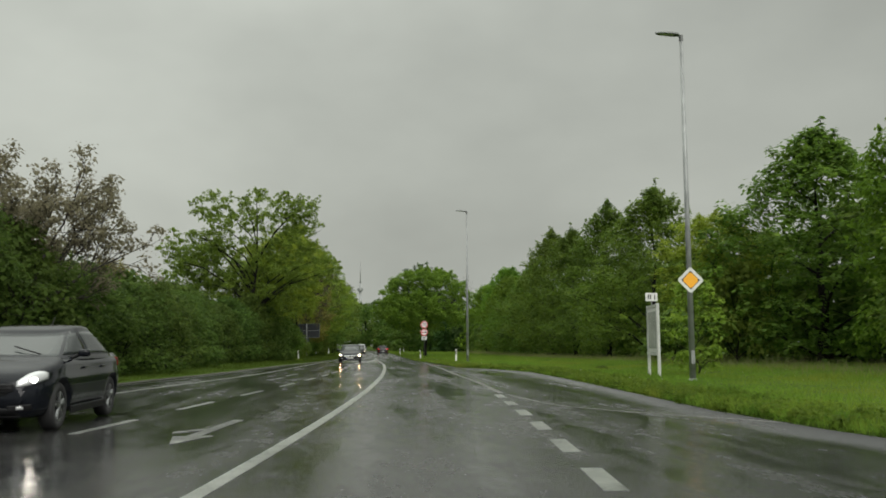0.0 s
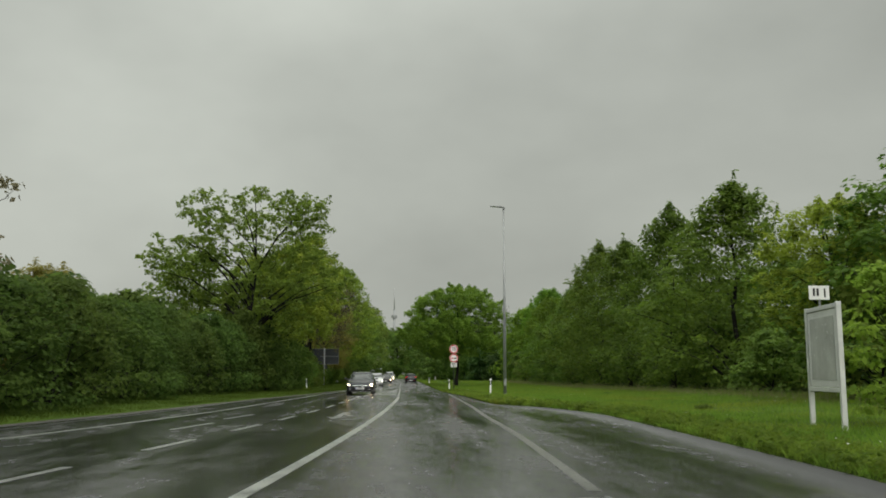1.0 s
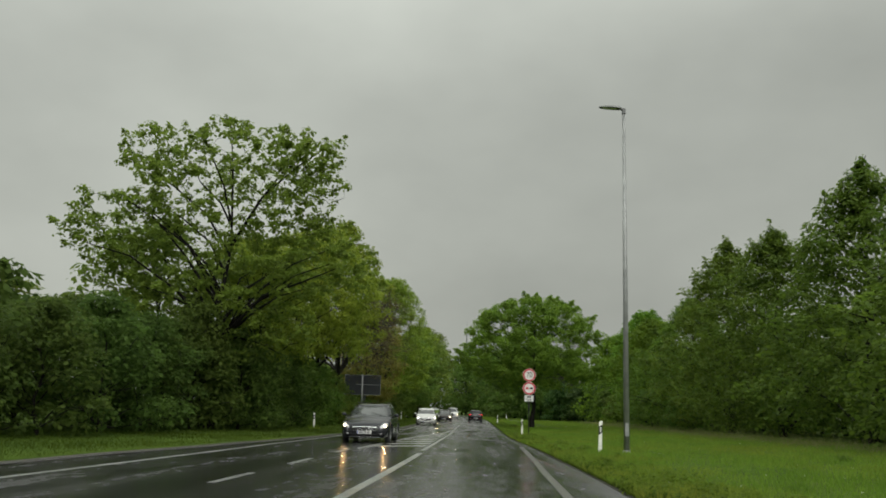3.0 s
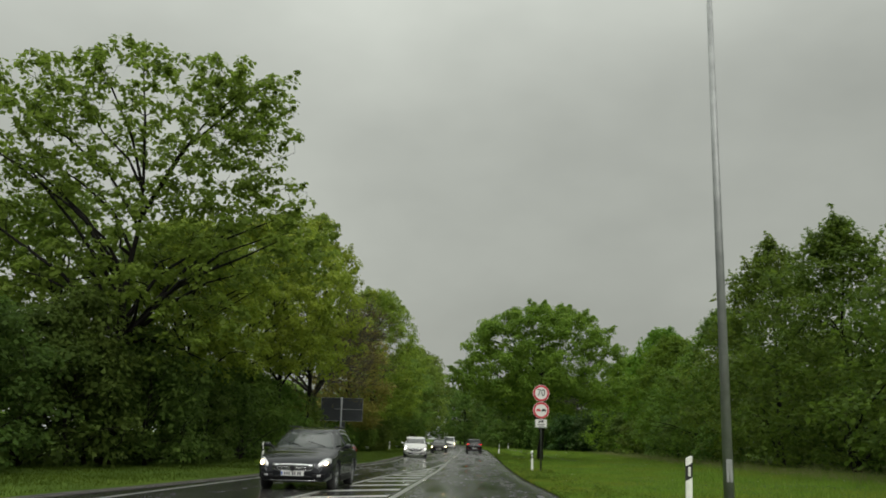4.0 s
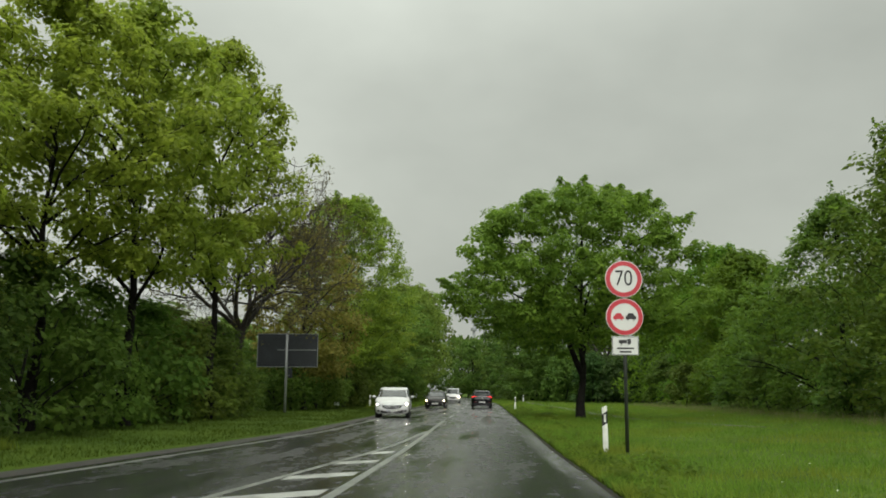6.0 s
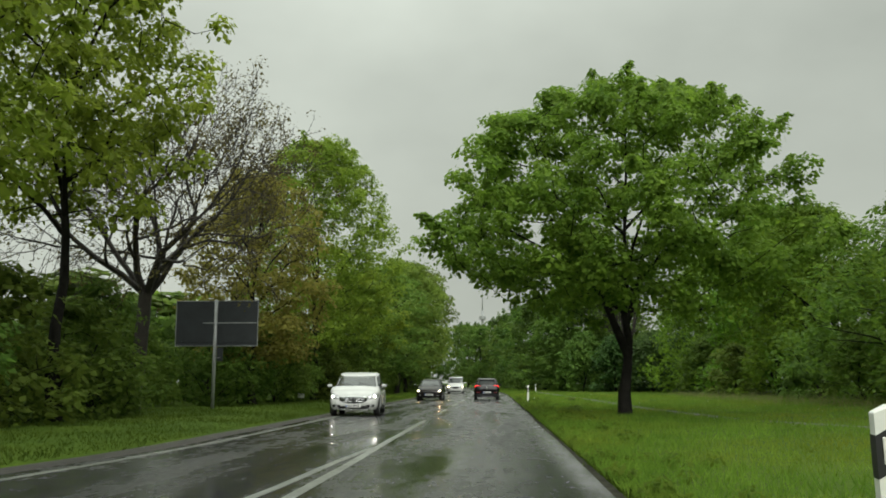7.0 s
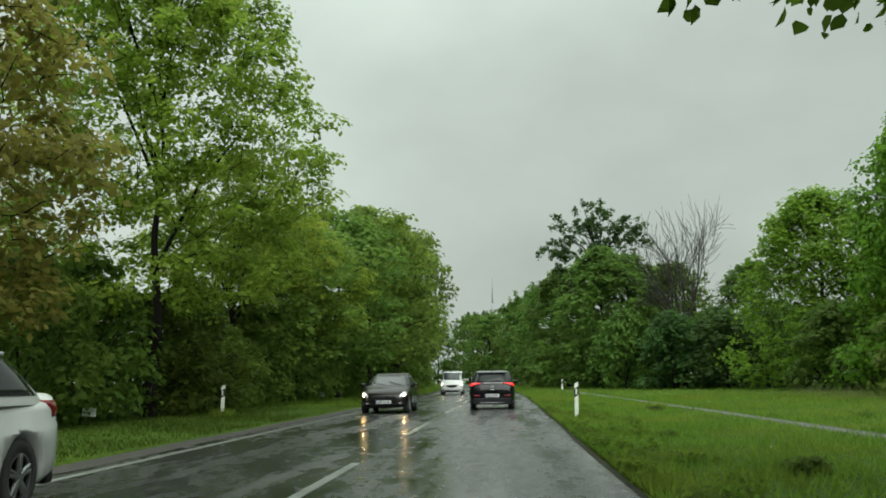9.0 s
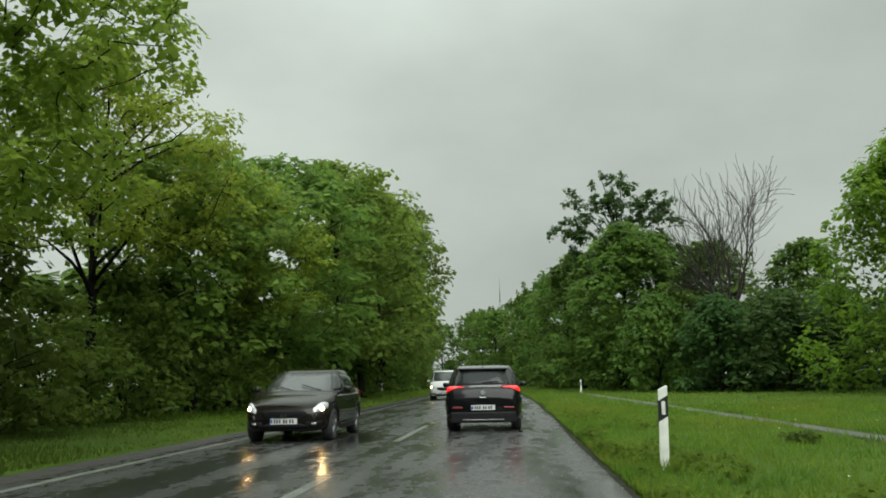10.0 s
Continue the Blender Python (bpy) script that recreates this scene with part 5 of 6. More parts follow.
    for i in sorted(rest, key=lambda q: np.linalg.norm(cs[q] - hub)):
        d = np.linalg.norm(lp - cs[i], axis=1) + 0.6 * np.maximum(0, lp[:, 2] - cs[i][2])
        j = int(np.argmin(d))
        a, r0 = lp[j], max(twig_r, min(lr[j] * 0.62, 0.05))
        bend = (a + cs[i]) / 2 + rng.normal(scale=0.12, size=3) * min(1.0, d[j]) + np.array([0, 0, 0.06])
        twigs.append([(a, r0), (bend, r0 * 0.7), (cs[i], max(twig_r * 0.5, r0 * 0.45))])
        lp, lr = np.concatenate([lp, [bend, cs[i]]]), lr + [r0 * 0.7, r0 * 0.5]
    ob = empty(name, Matrix.Identity(4), label, category, group)
    wood, wood_faces = tubes(paths, 5)
    thin, thin_faces = tubes(twigs, 4 if sides == 6 else 3)
    mesh_part("trunk", raw_mesh("trunk", np.concatenate([wood, thin]), np.concatenate([wood_faces, thin_faces + len(wood)]), 4), bark, ob, "", True)
    v, f = leaves(rng, cs, radii, count, size, droop, flat, sides, shell)
    mesh_part("crown", raw_mesh("crown", v, f, sides), leaf, ob)
    return ob


def boughs(rng, p, d, length, r, depth, paths, tips, spread, up, thin, crook=0.13):
    """Grows one branch and, from it, thinner ones; tips gathers the ends of the last."""
    n, path = 4, [(p, r)]
    for q in range(1, n + 1):
        d = d + rng.normal(scale=crook, size=3) + np.array([0, 0, up])
        d /= np.linalg.norm(d)
        p = p + d * length / n
        path.append((p, max(thin, r * (1 - 0.42 * q / n))))
    paths.append(path)
    if depth == 0:
        tips.append(path[-1][0])
        tips.append(path[-2][0])
        return
    for q in range(4):
        g = (0.40, 0.65, 0.85, 1.0)[q] * n
        i = int(min(n - 1, g))
        a = path[i][0] * (1 - g + i) + path[i + 1][0] * (g - i)
        side = rng.normal(size=3)
        side -= d * side.dot(d)
        side /= np.linalg.norm(side)
        w = spread * (0.75 + 0.5 * rng.random()) * (0.6 if q == 3 else 1.0)
        boughs(rng, a, d * math.cos(w) + side * math.sin(w), length * (0.58 + 0.22 * rng.random()), max(thin, path[i + 1][1] * (0.78 if q == 3 else 0.58)), depth - 1, paths, tips, spread, up, thin, crook)


def twiggy_tree(name, label, seed, fork_z, trunk_r, limbs, length, depth, spread, up, bark, thin=0.008, tilt=(0.35, 0.8), lean=(0, 0), buds=None, crook=0.13):
    """A tree with an open fan of branches; buds: (count, size, material) of its sparse leaves."""
    rng = np.random.default_rng(seed)
    paths, tips = [], []
    top = np.array([lean[0], lean[1], fork_z])
    paths.append([(np.array([0, 0, -0.1]), trunk_r * 1.35), (top * 0.12, trunk_r * 1.05), (top * 0.5 + np.array([0.05, 0, 0]), trunk_r * 0.92), (top, trunk_r * 0.85)])
    for k in range(limbs):
        th = k * math.tau / limbs + rng.uniform(-0.35, 0.35)
        w = rng.uniform(*tilt)
        d = np.array([math.cos(th) * math.sin(w), math.sin(th) * math.sin(w), math.cos(w)])
        boughs(rng, top - np.array([0, 0, 0.25 * rng.random()]), d, length * rng.uniform(0.9, 1.1) * (1.25 - 0.55 * w), trunk_r * rng.uniform(0.42, 0.6), depth, paths, tips, spread, up, thin, crook)
    ob = empty(name, Matrix.Identity(4), label, "tree")
    v, f = tubes(paths[:1 + limbs * 5], 6)
    mesh_part("trunk", raw_mesh("trunk", v, f, 4), bark, ob, "", True)
    v, f = tubes(paths[1 + limbs * 5:], 3)
    mesh_part("branchwork", raw_mesh("branchwork", v, f, 4), bark, ob, "", True)
    if buds:
        v, f = leaves(rng, np.array(tips), np.full(len(tips), 0.28), buds[0], buds[1], 0.1, 0.9)
        mesh_part("crown", raw_mesh("crown", v, f, 4), buds[2], ob)
    return ob


def stand(x, y, turn=0, sx=1.0, sz=1.0, sink=0.05):
    """The pose of a tree on the ground, with its width and height scaled."""
    return pose(x, y, gz(x, y) - sink, 0, 0, turn) @ Matrix.Diagonal((sx, sx, sz, 1))


def plant(first, spots):
    """Puts a tree at the first spot and copies of it at the others."""
    for s in spots[1:]:
        copy_thing(first, stand(*s))
    first.matrix_world = stand(*spots[0])


# the two big single trees
TREE_A = tree("maple_tree", "tall spreading maple with open fresh green crown above a hedge", "tree", 11, 15.7, 7.6, 4.2, "spread", 0, 25000, 0.175, LEAF_MAPLE,
              trunk_r=0.25, limbs=26, clump_r=0.40, inner=0.30, lean=(0.6, 0.6), uneven=0.14, low_limb=1.0, rise=0.95, sprigs=110, sides=6, flat=0.7, twig_r=0.012,
              lobes=[((0.6, 0, 11.7), (5.5, 5.0, 3.5), 400), ((-3.9, 0, 13.5), (1.7, 2.4, 1.6), 55), ((4.1, 0, 13.3), (1.8, 2.4, 1.6), 55), ((1.6, -0.5, 5.0), (3.6, 3.2, 1.7), 70), ((-5.3, 0, 9.7), (3.0, 3.4, 2.0), 120), ((1.9, 0, 7.1), (3.8, 4.6, 2.3), 130), ((-2.4, 0, 6.4), (2.8, 3.6, 1.5), 60), ((4.6, 0.5, 8.2), (3.0, 3.4, 2.2), 110)])
TREE_A.matrix_world = stand(-13.3, 79.5)
TREE_B = tree("linden_tree", "broad round linden with dense wet leaves and forked dark trunk", "tree", 23, 11.4, 7.4, 2.9, "umbrella", 580, 64000, 0.152, LEAF_LINDEN,
              trunk_r=0.21, limbs=13, clump_r=0.60, inner=0.34, flat=0.72, low_limb=1.2, sides=6, arch=0.62, uneven=0.09, sprigs=46, droop=0.5,
              lobes=[((-0.6, -1.2, 5.8), (3.4, 2.6, 1.6), 44)], forks=[(2.3, (-0.60, -0.15, 0.95), 5.2, 0.17), (3.3, (0.38, 0.3, 0.9), 4.2, 0.13), (3.6, (0.1, -0.6, 0.9), 4.0, 0.11)])
TREE_B.matrix_world = stand(4.43, 115.2) @ Matrix.Diagonal((1.0, 0.80, 1.0, 1))

# row of conical trees behind the meadow
ROW_LABEL = "tall conical hornbeam with dense wet foliage, at the meadow's edge"
row_1 = tree("hornbeam_tree", ROW_LABEL, "tree", 31, 14.4, 6.4, 0.15, "cone", 640, 22000, 0.235, LEAF_ROW, trunk_r=0.20, limbs=14, clump_r=0.74, inner=0.42, flat=1.05, droop=0.4, sprigs=40, group="row of conical trees")
row_2 = tree("hornbeam_tree", ROW_LABEL, "tree", 37, 14.4, 6.2, 0.2, "cone", 620, 21500, 0.235, LEAF_ROW, trunk_r=0.20, limbs=14, clump_r=0.74, inner=0.42, flat=1.05, droop=0.4, sprigs=40, group="row of conical trees")
plant(row_1, [(20.2, 70.6, 10, 1.2, 0.97), (21.6, 46.8, 80, 1.35, 0.90), (20.2, 98.6, 190, 1.12, 1.0), (20.2, 123.0, 300, 1.15, 0.88), (21.5, 30.0, 45, 1.0, 0.98)])
plant(row_2, [(20.2, 84.4, 0, 1.12, 1.04), (20.4, 110.8, 120, 1.2, 1.09), (22.5, 17.0, 75, 1.0, 0.9)])

bright = tree("hornbeam_tree", "broad rounded hornbeam with bright green foliage down to the grass", "tree", 103, 12.4, 5.4, 0.2, "shrub", 460, 17000, 0.29, LEAF_FRESH_GREEN,
              trunk_r=0.22, limbs=16, clump_r=0.85, inner=0.30, sprigs=30, flat=0.9)
plant(bright, [(20.4, 142.0, 0, 1.05, 0.98), (21.8, 155.0, 100, 1.05, 1.18), (20.4, 169.5, 200, 1.1, 1.02), (24.5, 163.0, 300, 1.0, 0.9), (21.2, 36.0, 60, 0.75, 0.95)])

# woodland trees
WOOD = "round woodland tree with fresh green foliage"
wood_1 = tree("woodland_tree", WOOD, "tree", 41, 12.0, 4.6, 2.2, "round", 170, 8400, 0.31, LEAF_WOOD, trunk_r=0.2, limbs=14, clump_r=0.95, uneven=0.45)
wood_2 = tree("woodland_tree", WOOD, "tree", 47, 12.0, 4.3, 2.0, "round", 160, 7800, 0.31, LEAF_WOOD, trunk_r=0.18, limbs=14, clump_r=0.95, uneven=0.45)
fresh = tree("field_maple_tree", "field maple with yellow-green spring foliage among shrubs", "tree", 53, 12.0, 4.8, 4.2, "spread", 260, 16000, 0.21, LEAF_YELLOW, trunk_r=0.2, limbs=18, clump_r=0.65, low_limb=0.8, sprigs=30)
high = tree("field_maple_tree", "field maple with high yellow-green crown above a hedge", "tree", 54, 13.4, 4.3, 4.6, "spread", 260, 20000, 0.19, LEAF_YELLOW, trunk_r=0.19, limbs=18, clump_r=0.62, low_limb=0.8, sprigs=30, uneven=0.36)
plant(high, [(-11.7, 108.0, 120, 1.0, 1.2), (-12.8, 95.6, 20, 0.95, 0.95), (-14.6, 90.0, 250, 0.9, 0.85)])
broad = tree("field_maple_tree", "large field maple with yellow-green crown reaching over the verge", "tree", 55, 16.2, 5.7, 3.2, "spread", 800, 50000, 0.18, LEAF_FRESH, trunk_r=0.20, limbs=11, clump_r=0.62, inner=0.40, uneven=0.16, sprigs=60, rise=1.5)
plant(broad, [(-10.9, 138.2, 30)])
olive = tree("blossoming_tree", "spreading tree with yellow-green young leaves and open crown", "tree", 60, 11.0, 5.0, 4.8, "spread", 230, 14000, 0.17, LEAF_YELLOW, trunk_r=0.2, limbs=24, clump_r=0.7)
plant(olive, [(-12.2, 150.0, 0)])
brown = tree("blossoming_tree", "slender tree with reddish brown young leaves", "tree", 59, 10.0, 3.8, 1.8, "round", 290, 16500, 0.19, LEAF_BROWN, trunk_r=0.16, limbs=18, clump_r=0.7, sprigs=24)
sparse = twiggy_tree("half_bare_tree", "half-bare tree with thin dark twigs and few olive leaf buds", 61, 3.9, 0.28, 7, 4.1, 4, 0.70, 0.02, BARK_BROWN, 0.009, (0.30, 0.85), (0.3, 0.0),
                     (11000, 0.11, LEAF_BUD), crook=0.2)
shrub_1 = tree("shrub", "dense dark green roadside shrub in a hedge", "shrub", 67, 5.0, 3.1, 0.1, "shrub", 110, 4000, 0.25, LEAF_SHRUB, trunk_r=0.08, limbs=12, clump_r=0.8, inner=0.3)
shrub_2 = tree("shrub", "dense dark green roadside shrub in a hedge", "shrub", 71, 5.0, 2.8, 0.1, "shrub", 100, 3800, 0.25, LEAF_SHRUB, trunk_r=0.08, limbs=12, clump_r=0.8, inner=0.3)
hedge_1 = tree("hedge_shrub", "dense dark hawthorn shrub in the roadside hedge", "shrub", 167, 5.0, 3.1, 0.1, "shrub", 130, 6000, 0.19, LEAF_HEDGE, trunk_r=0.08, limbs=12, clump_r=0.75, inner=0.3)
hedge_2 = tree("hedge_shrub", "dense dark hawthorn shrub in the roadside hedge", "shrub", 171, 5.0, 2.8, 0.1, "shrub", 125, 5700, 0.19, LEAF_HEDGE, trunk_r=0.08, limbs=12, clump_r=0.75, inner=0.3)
bush = tree("bush", "rounded mid-green bush at the meadow's edge", "shrub", 73, 5.0, 3.2, 0.1, "shrub", 90, 2500, 0.38, LEAF_WOOD, trunk_r=0.08, limbs=12, clump_r=0.85, inner=0.3)

# left side of the road, from the junction onwards
plant(wood_1, [(-18.0, 84.0, 130, 1.0, 0.9), (-11.4, 156.0, 200, 1.0, 0.82), (-9.8, 174.0, 260, 1.2, 1.12), (-10.2, 193.0, 320, 1.3, 1.3)])
plant(wood_2, [(-10.4, 165.5, 45, 1.12, 0.98), (-9.9, 183.0, 100, 1.22, 1.20), (-20.5, 70.0, 20, 0.9, 0.50), (-21.5, 60.0, 110, 0.9, 0.50)])
wood_far = tree("woodland_tree", WOOD, "tree", 49, 12.0, 4.6, 1.6, "round", 120, 4300, 0.45, LEAF_WOOD, trunk_r=0.2, limbs=12, clump_r=1.0, uneven=0.45)
plant(wood_far, [(-11.6, 205.0, 150, 1.2, 1.3), (-13.4, 216.0, 30, 1.15, 1.22), (-14.0, 228.0, 200, 1.2, 1.22), (-14.8, 240.0, 90, 1.2, 1.22), (-15.8, 254.0, 250, 1.2, 1.25), (-17.0, 268.0, 150, 1.2, 1.25),
                 (-18.4, 282.0, 300, 1.3, 1.3), (-20.0, 296.0, 210, 1.3, 1.3), (-24.0, 316.0, 350, 1.4, 1.3)])
plant(fresh, [(-12.0, 100.0, 0, 1.02, 1.18), (-12.8, 86.0, 150, 0.8, 0.86), (17.2, 51.0, 40, 0.85, 0.72), (-11.4, 160.0, 60, 0.95, 0.82)])
plant(brown, [(-11.8, 127.6, 0, 1.1, 1.15), (-19.5, 57.0, 180, 0.8, 0.62)])
plant(sparse, [(-13.4, 117.2, 0, 1.05, 1.13)])

blossom = twiggy_tree("blossoming_tree", "open tree with brownish young leaves on spreading twigs above the hedge", 62, 2.4, 0.16, 8, 2.9, 3, 0.58, 0.05, BARK_BROWN, 0.010, (0.25, 0.95), (0, 0),
                      (10500, 0.15, LEAF_BLOSSOM))
plant(blossom, [(-14.6, 31.0, 0, 0.95, 1.0), (-18.2, 39.0, 90, 1.0, 0.80)])

rs = random.Random(5)
hedge = []
y = 14.0
while y < 78:
    hedge.append((-13.9 + rs.uniform(-0.4, 0.4) + 0.4 * xr(y), y, rs.uniform(0, 360), rs.uniform(0.80, 1.0), rs.uniform(0.80, 1.02)))
    hedge.append((-17.2 + rs.uniform(-0.6, 0.6) + 0.4 * xr(y), y + 1.6, rs.uniform(0, 360), rs.uniform(0.9, 1.1), rs.uniform(0.95, 1.12)))
    y += rs.uniform(3.4, 4.2)
while y < 175:
    hedge.append((lerp(y, [78, 96, 113, 116, 122, 125, 140, 175], [-13.6, -12.6, -12.8, -14.6, -14.6, -12.6, -11.8, -11.6]) + rs.uniform(-0.5, 0.5), y, rs.uniform(0, 360), rs.uniform(0.72, 0.95), rs.uniform(0.68, 0.95)))
    y += rs.uniform(3.3, 4.3)
while y < 330:
    hedge.append((xr(y) - 12.0 + rs.uniform(-0.6, 0.6), y, rs.uniform(0, 360), rs.uniform(0.9, 1.2), rs.uniform(0.8, 1.2)))
    y += rs.uniform(5.0, 6.5)
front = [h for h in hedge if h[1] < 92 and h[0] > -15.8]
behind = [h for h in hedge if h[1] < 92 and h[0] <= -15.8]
middle = [h for h in hedge if 92 <= h[1] < 178]
far = [h for h in hedge if h[1] >= 178]
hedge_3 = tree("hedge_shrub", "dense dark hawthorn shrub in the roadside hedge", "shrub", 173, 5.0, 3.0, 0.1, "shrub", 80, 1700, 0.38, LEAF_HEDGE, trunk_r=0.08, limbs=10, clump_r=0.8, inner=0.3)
shrub_3 = tree("shrub", "dense dark green roadside shrub in a hedge", "shrub", 75, 5.0, 3.0, 0.1, "shrub", 80, 1500, 0.46, LEAF_SHRUB, trunk_r=0.08, limbs=10, clump_r=0.85, inner=0.3)
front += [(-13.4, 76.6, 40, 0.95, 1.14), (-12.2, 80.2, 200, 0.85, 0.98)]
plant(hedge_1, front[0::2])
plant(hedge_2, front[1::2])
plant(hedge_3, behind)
plant(shrub_1, middle[0::2])
plant(shrub_2, middle[1::2])
plant(shrub_3, far + [(-18.2 + 1.2 * math.sin(k * 2.1), 97 + 5.2 * k, 70 * k, 1.0, 0.85 + 0.12 * math.sin(k * 1.3)) for k in range(10)])

# right side, past the meadow
right_bushes = [(24.0, 36.0, 0, 1.0, 0.8), (25.0, 45.0, 70, 1.0, 0.9), (24.0, 54.0, 130, 1.0, 0.8), (23.5, 63.0, 200, 1.0, 0.8), (25.0, 72.0, 20, 1.1, 0.8), (25.0, 81.0, 110, 1.1, 0.8), (25.0, 91.0, 250, 1.1, 0.8), (16.8, 47.0, 0, 0.8, 1.1), (18.0, 60.0, 50, 0.7, 0.7), (17.6, 116.0, 90, 0.6, 0.62), (17.2, 128.0, 200, 0.66, 0.7), (18.0, 135.0, 10, 0.8, 0.8), (17.0, 149.0, 300, 0.72, 0.75),
                (18.5, 162.0, 170, 1.0, 1.0), (10.5, 190.0, 60, 1.1, 1.4),
                (9.0, 198.0, 210, 1.0, 1.25), (8.0, 216.0, 150, 1.0, 1.3), (6.5, 230.0, 270, 1.0, 1.3), (5.0, 246.0, 20, 1.1, 1.3), (2.6, 262.0, 80, 1.1, 1.3)]
plant(bush, [b for b in right_bushes if b[1] < 185] + [(26.4, 41.0 + 7.4 * k, 77 * k, 1.3, 1.15) for k in range(12)])
copse_bush = tree("bush", "rounded dark green bush at the edge of a copse", "shrub", 74, 5.0, 3.2, 0.1, "shrub", 120, 4200, 0.31, LEAF_COPSE, trunk_r=0.08, limbs=12, clump_r=0.8, inner=0.3)
plant(copse_bush, [b for b in right_bushes if b[1] >= 185])
dark_bush = tree("bush", "large dark rounded bush beside the bare tree", "shrub", 79, 7.0, 3.8, 0.1, "shrub", 140, 3000, 0.42, LEAF_DARK, trunk_r=0.1, limbs=12, clump_r=1.0, inner=0.3)
plant(dark_bush, [(16.5, 179.0, 30, 0.95, 0.82), (20.0, 181.0, 260, 0.95, 0.86), (13.0, 182.0, 100, 0.9, 0.86), (23.5, 177.0, 330, 0.9, 0.80), (17.8, 187.0, 0, 1.0, 0.95), (14.0, 186.0, 120, 0.95, 0.9), (21.5, 188.0, 240, 1.0, 0.95), (26.0, 186.0, 30, 1.0, 0.9), (19.0, 200.0, 10, 1.2, 0.9), (25.0, 203.0, 80, 1.2, 0.9), (31.0, 191.0, 150, 1.2, 0.8), (13.0, 201.0, 220, 1.2, 0.9)])
BIG_RIGHT = tree("tall_dark_tree", "tall dark-leaved tree with ragged airy top", "tree", 83, 21.5, 6.0, 4.0, "spread", 0, 7500, 0.34, LEAF_DARK, trunk_r=0.32, limbs=30, clump_r=0.60, inner=0.5, uneven=0.4, sprigs=24,
                 low_limb=1.2, rise=0.9, lobes=[((-1.0, 0, 18.0), (4.6, 4.2, 2.9), 105), ((3.4, 0, 17.0), (3.0, 3.2, 2.4), 45), ((0, 0, 13.0), (5.0, 4.8, 3.2), 100), ((-4.6, 0, 15.2), (2.4, 2.6, 1.7), 28)])
plant(BIG_RIGHT, [(10.8, 211.0, 0, 1.0, 1.0)])
far_right = tree("woodland_tree", "tall woodland tree with green foliage down to the verge", "tree", 89, 13.0, 5.0, 1.0, "round", 170, 4300, 0.48, LEAF_COPSE, trunk_r=0.22, limbs=14, clump_r=0.95, sprigs=24)
plant(far_right, [(6.4, 236.0, 120, 1.1, 1.1), (5.2, 254.0, 180, 1.2, 1.15), (3.4, 276.0, 240, 1.2, 1.2), (0.4, 300.0, 300, 1.25, 1.25), (-3.4, 296.0, 70, 1.2, 1.12), (-4.9, 318.0, 20, 1.3, 1.25), (-7.6, 340.0, 130, 1.3, 1.35),
                  (-30.0, 350.0, 50, 1.5, 1.3), (-20.0, 372.0, 110, 1.5, 1.3), (-10.6, 366.0, 10, 1.6, 1.5)])
near_copse = tree("woodland_tree", "tall woodland tree with green foliage down to the verge", "tree", 90, 13.0, 5.0, 0.2, "shrub", 300, 10000, 0.37, LEAF_COPSE, trunk_r=0.22, limbs=14, clump_r=0.85, inner=0.32, uneven=0.4, sprigs=24)
plant(near_copse, [(9.8, 201.0, 0, 1.3, 1.08), (12.8, 204.0, 200, 1.15, 1.05), (7.4, 220.0, 60, 1.25, 1.1), (16.0, 197.0, 80, 1.0, 0.9), (24.0, 198.0, 140, 1.0, 0.9)])
BARE = twiggy_tree("bare_tree", "leafless dark tree with fine upright branches", 97, 4.2, 0.34, 8, 4.9, 3, 0.52, 0.045, BARK_BROWN, 0.021, (0.10, 0.64), crook=0.15)
plant(BARE, [(15.2, 188.0, 0, 0.72, 0.92)])
back_row = [(27.5, 28 + 13 * k, 40 * k, 1.2, 0.82) for k in range(12)]
back = tree("woodland_tree", "woodland tree behind the conical row", "tree", 101, 12.0, 5.4, 0.1, "shrub", 70, 1150, 0.95, LEAF_WOOD, trunk_r=0.2, limbs=10, clump_r=1.2)
plant(back, back_row + [(-30, 20 + 17 * k, 55 * k, 1.2, 0.52) for k in range(7)]
      + [(-24 + 1.5 * math.sin(k * 2.3), 134 + 12 * k, 70 * k, 1.3, 0.6) for k in range(14)]
      + [(16 + 9 * k, 222 + 5 * math.sin(k * 1.9), 65 * k, 1.4, 0.75) for k in range(6)] + [(13 - 2.2 * k, 240 + 14 * k, 95 * k, 1.3, 0.8) for k in range(7)])

young = tree("young_maple_tree", "slender young maple with large sparse leaves beside the notice board", "tree", 107, 3.7, 1.35, 0.3, "round", 70, 1500, 0.16, LEAF_FRESH, trunk_r=0.035, limbs=16, clump_r=0.32, twig_r=0.008)
plant(young, [(8.55, 31.6, 0)])


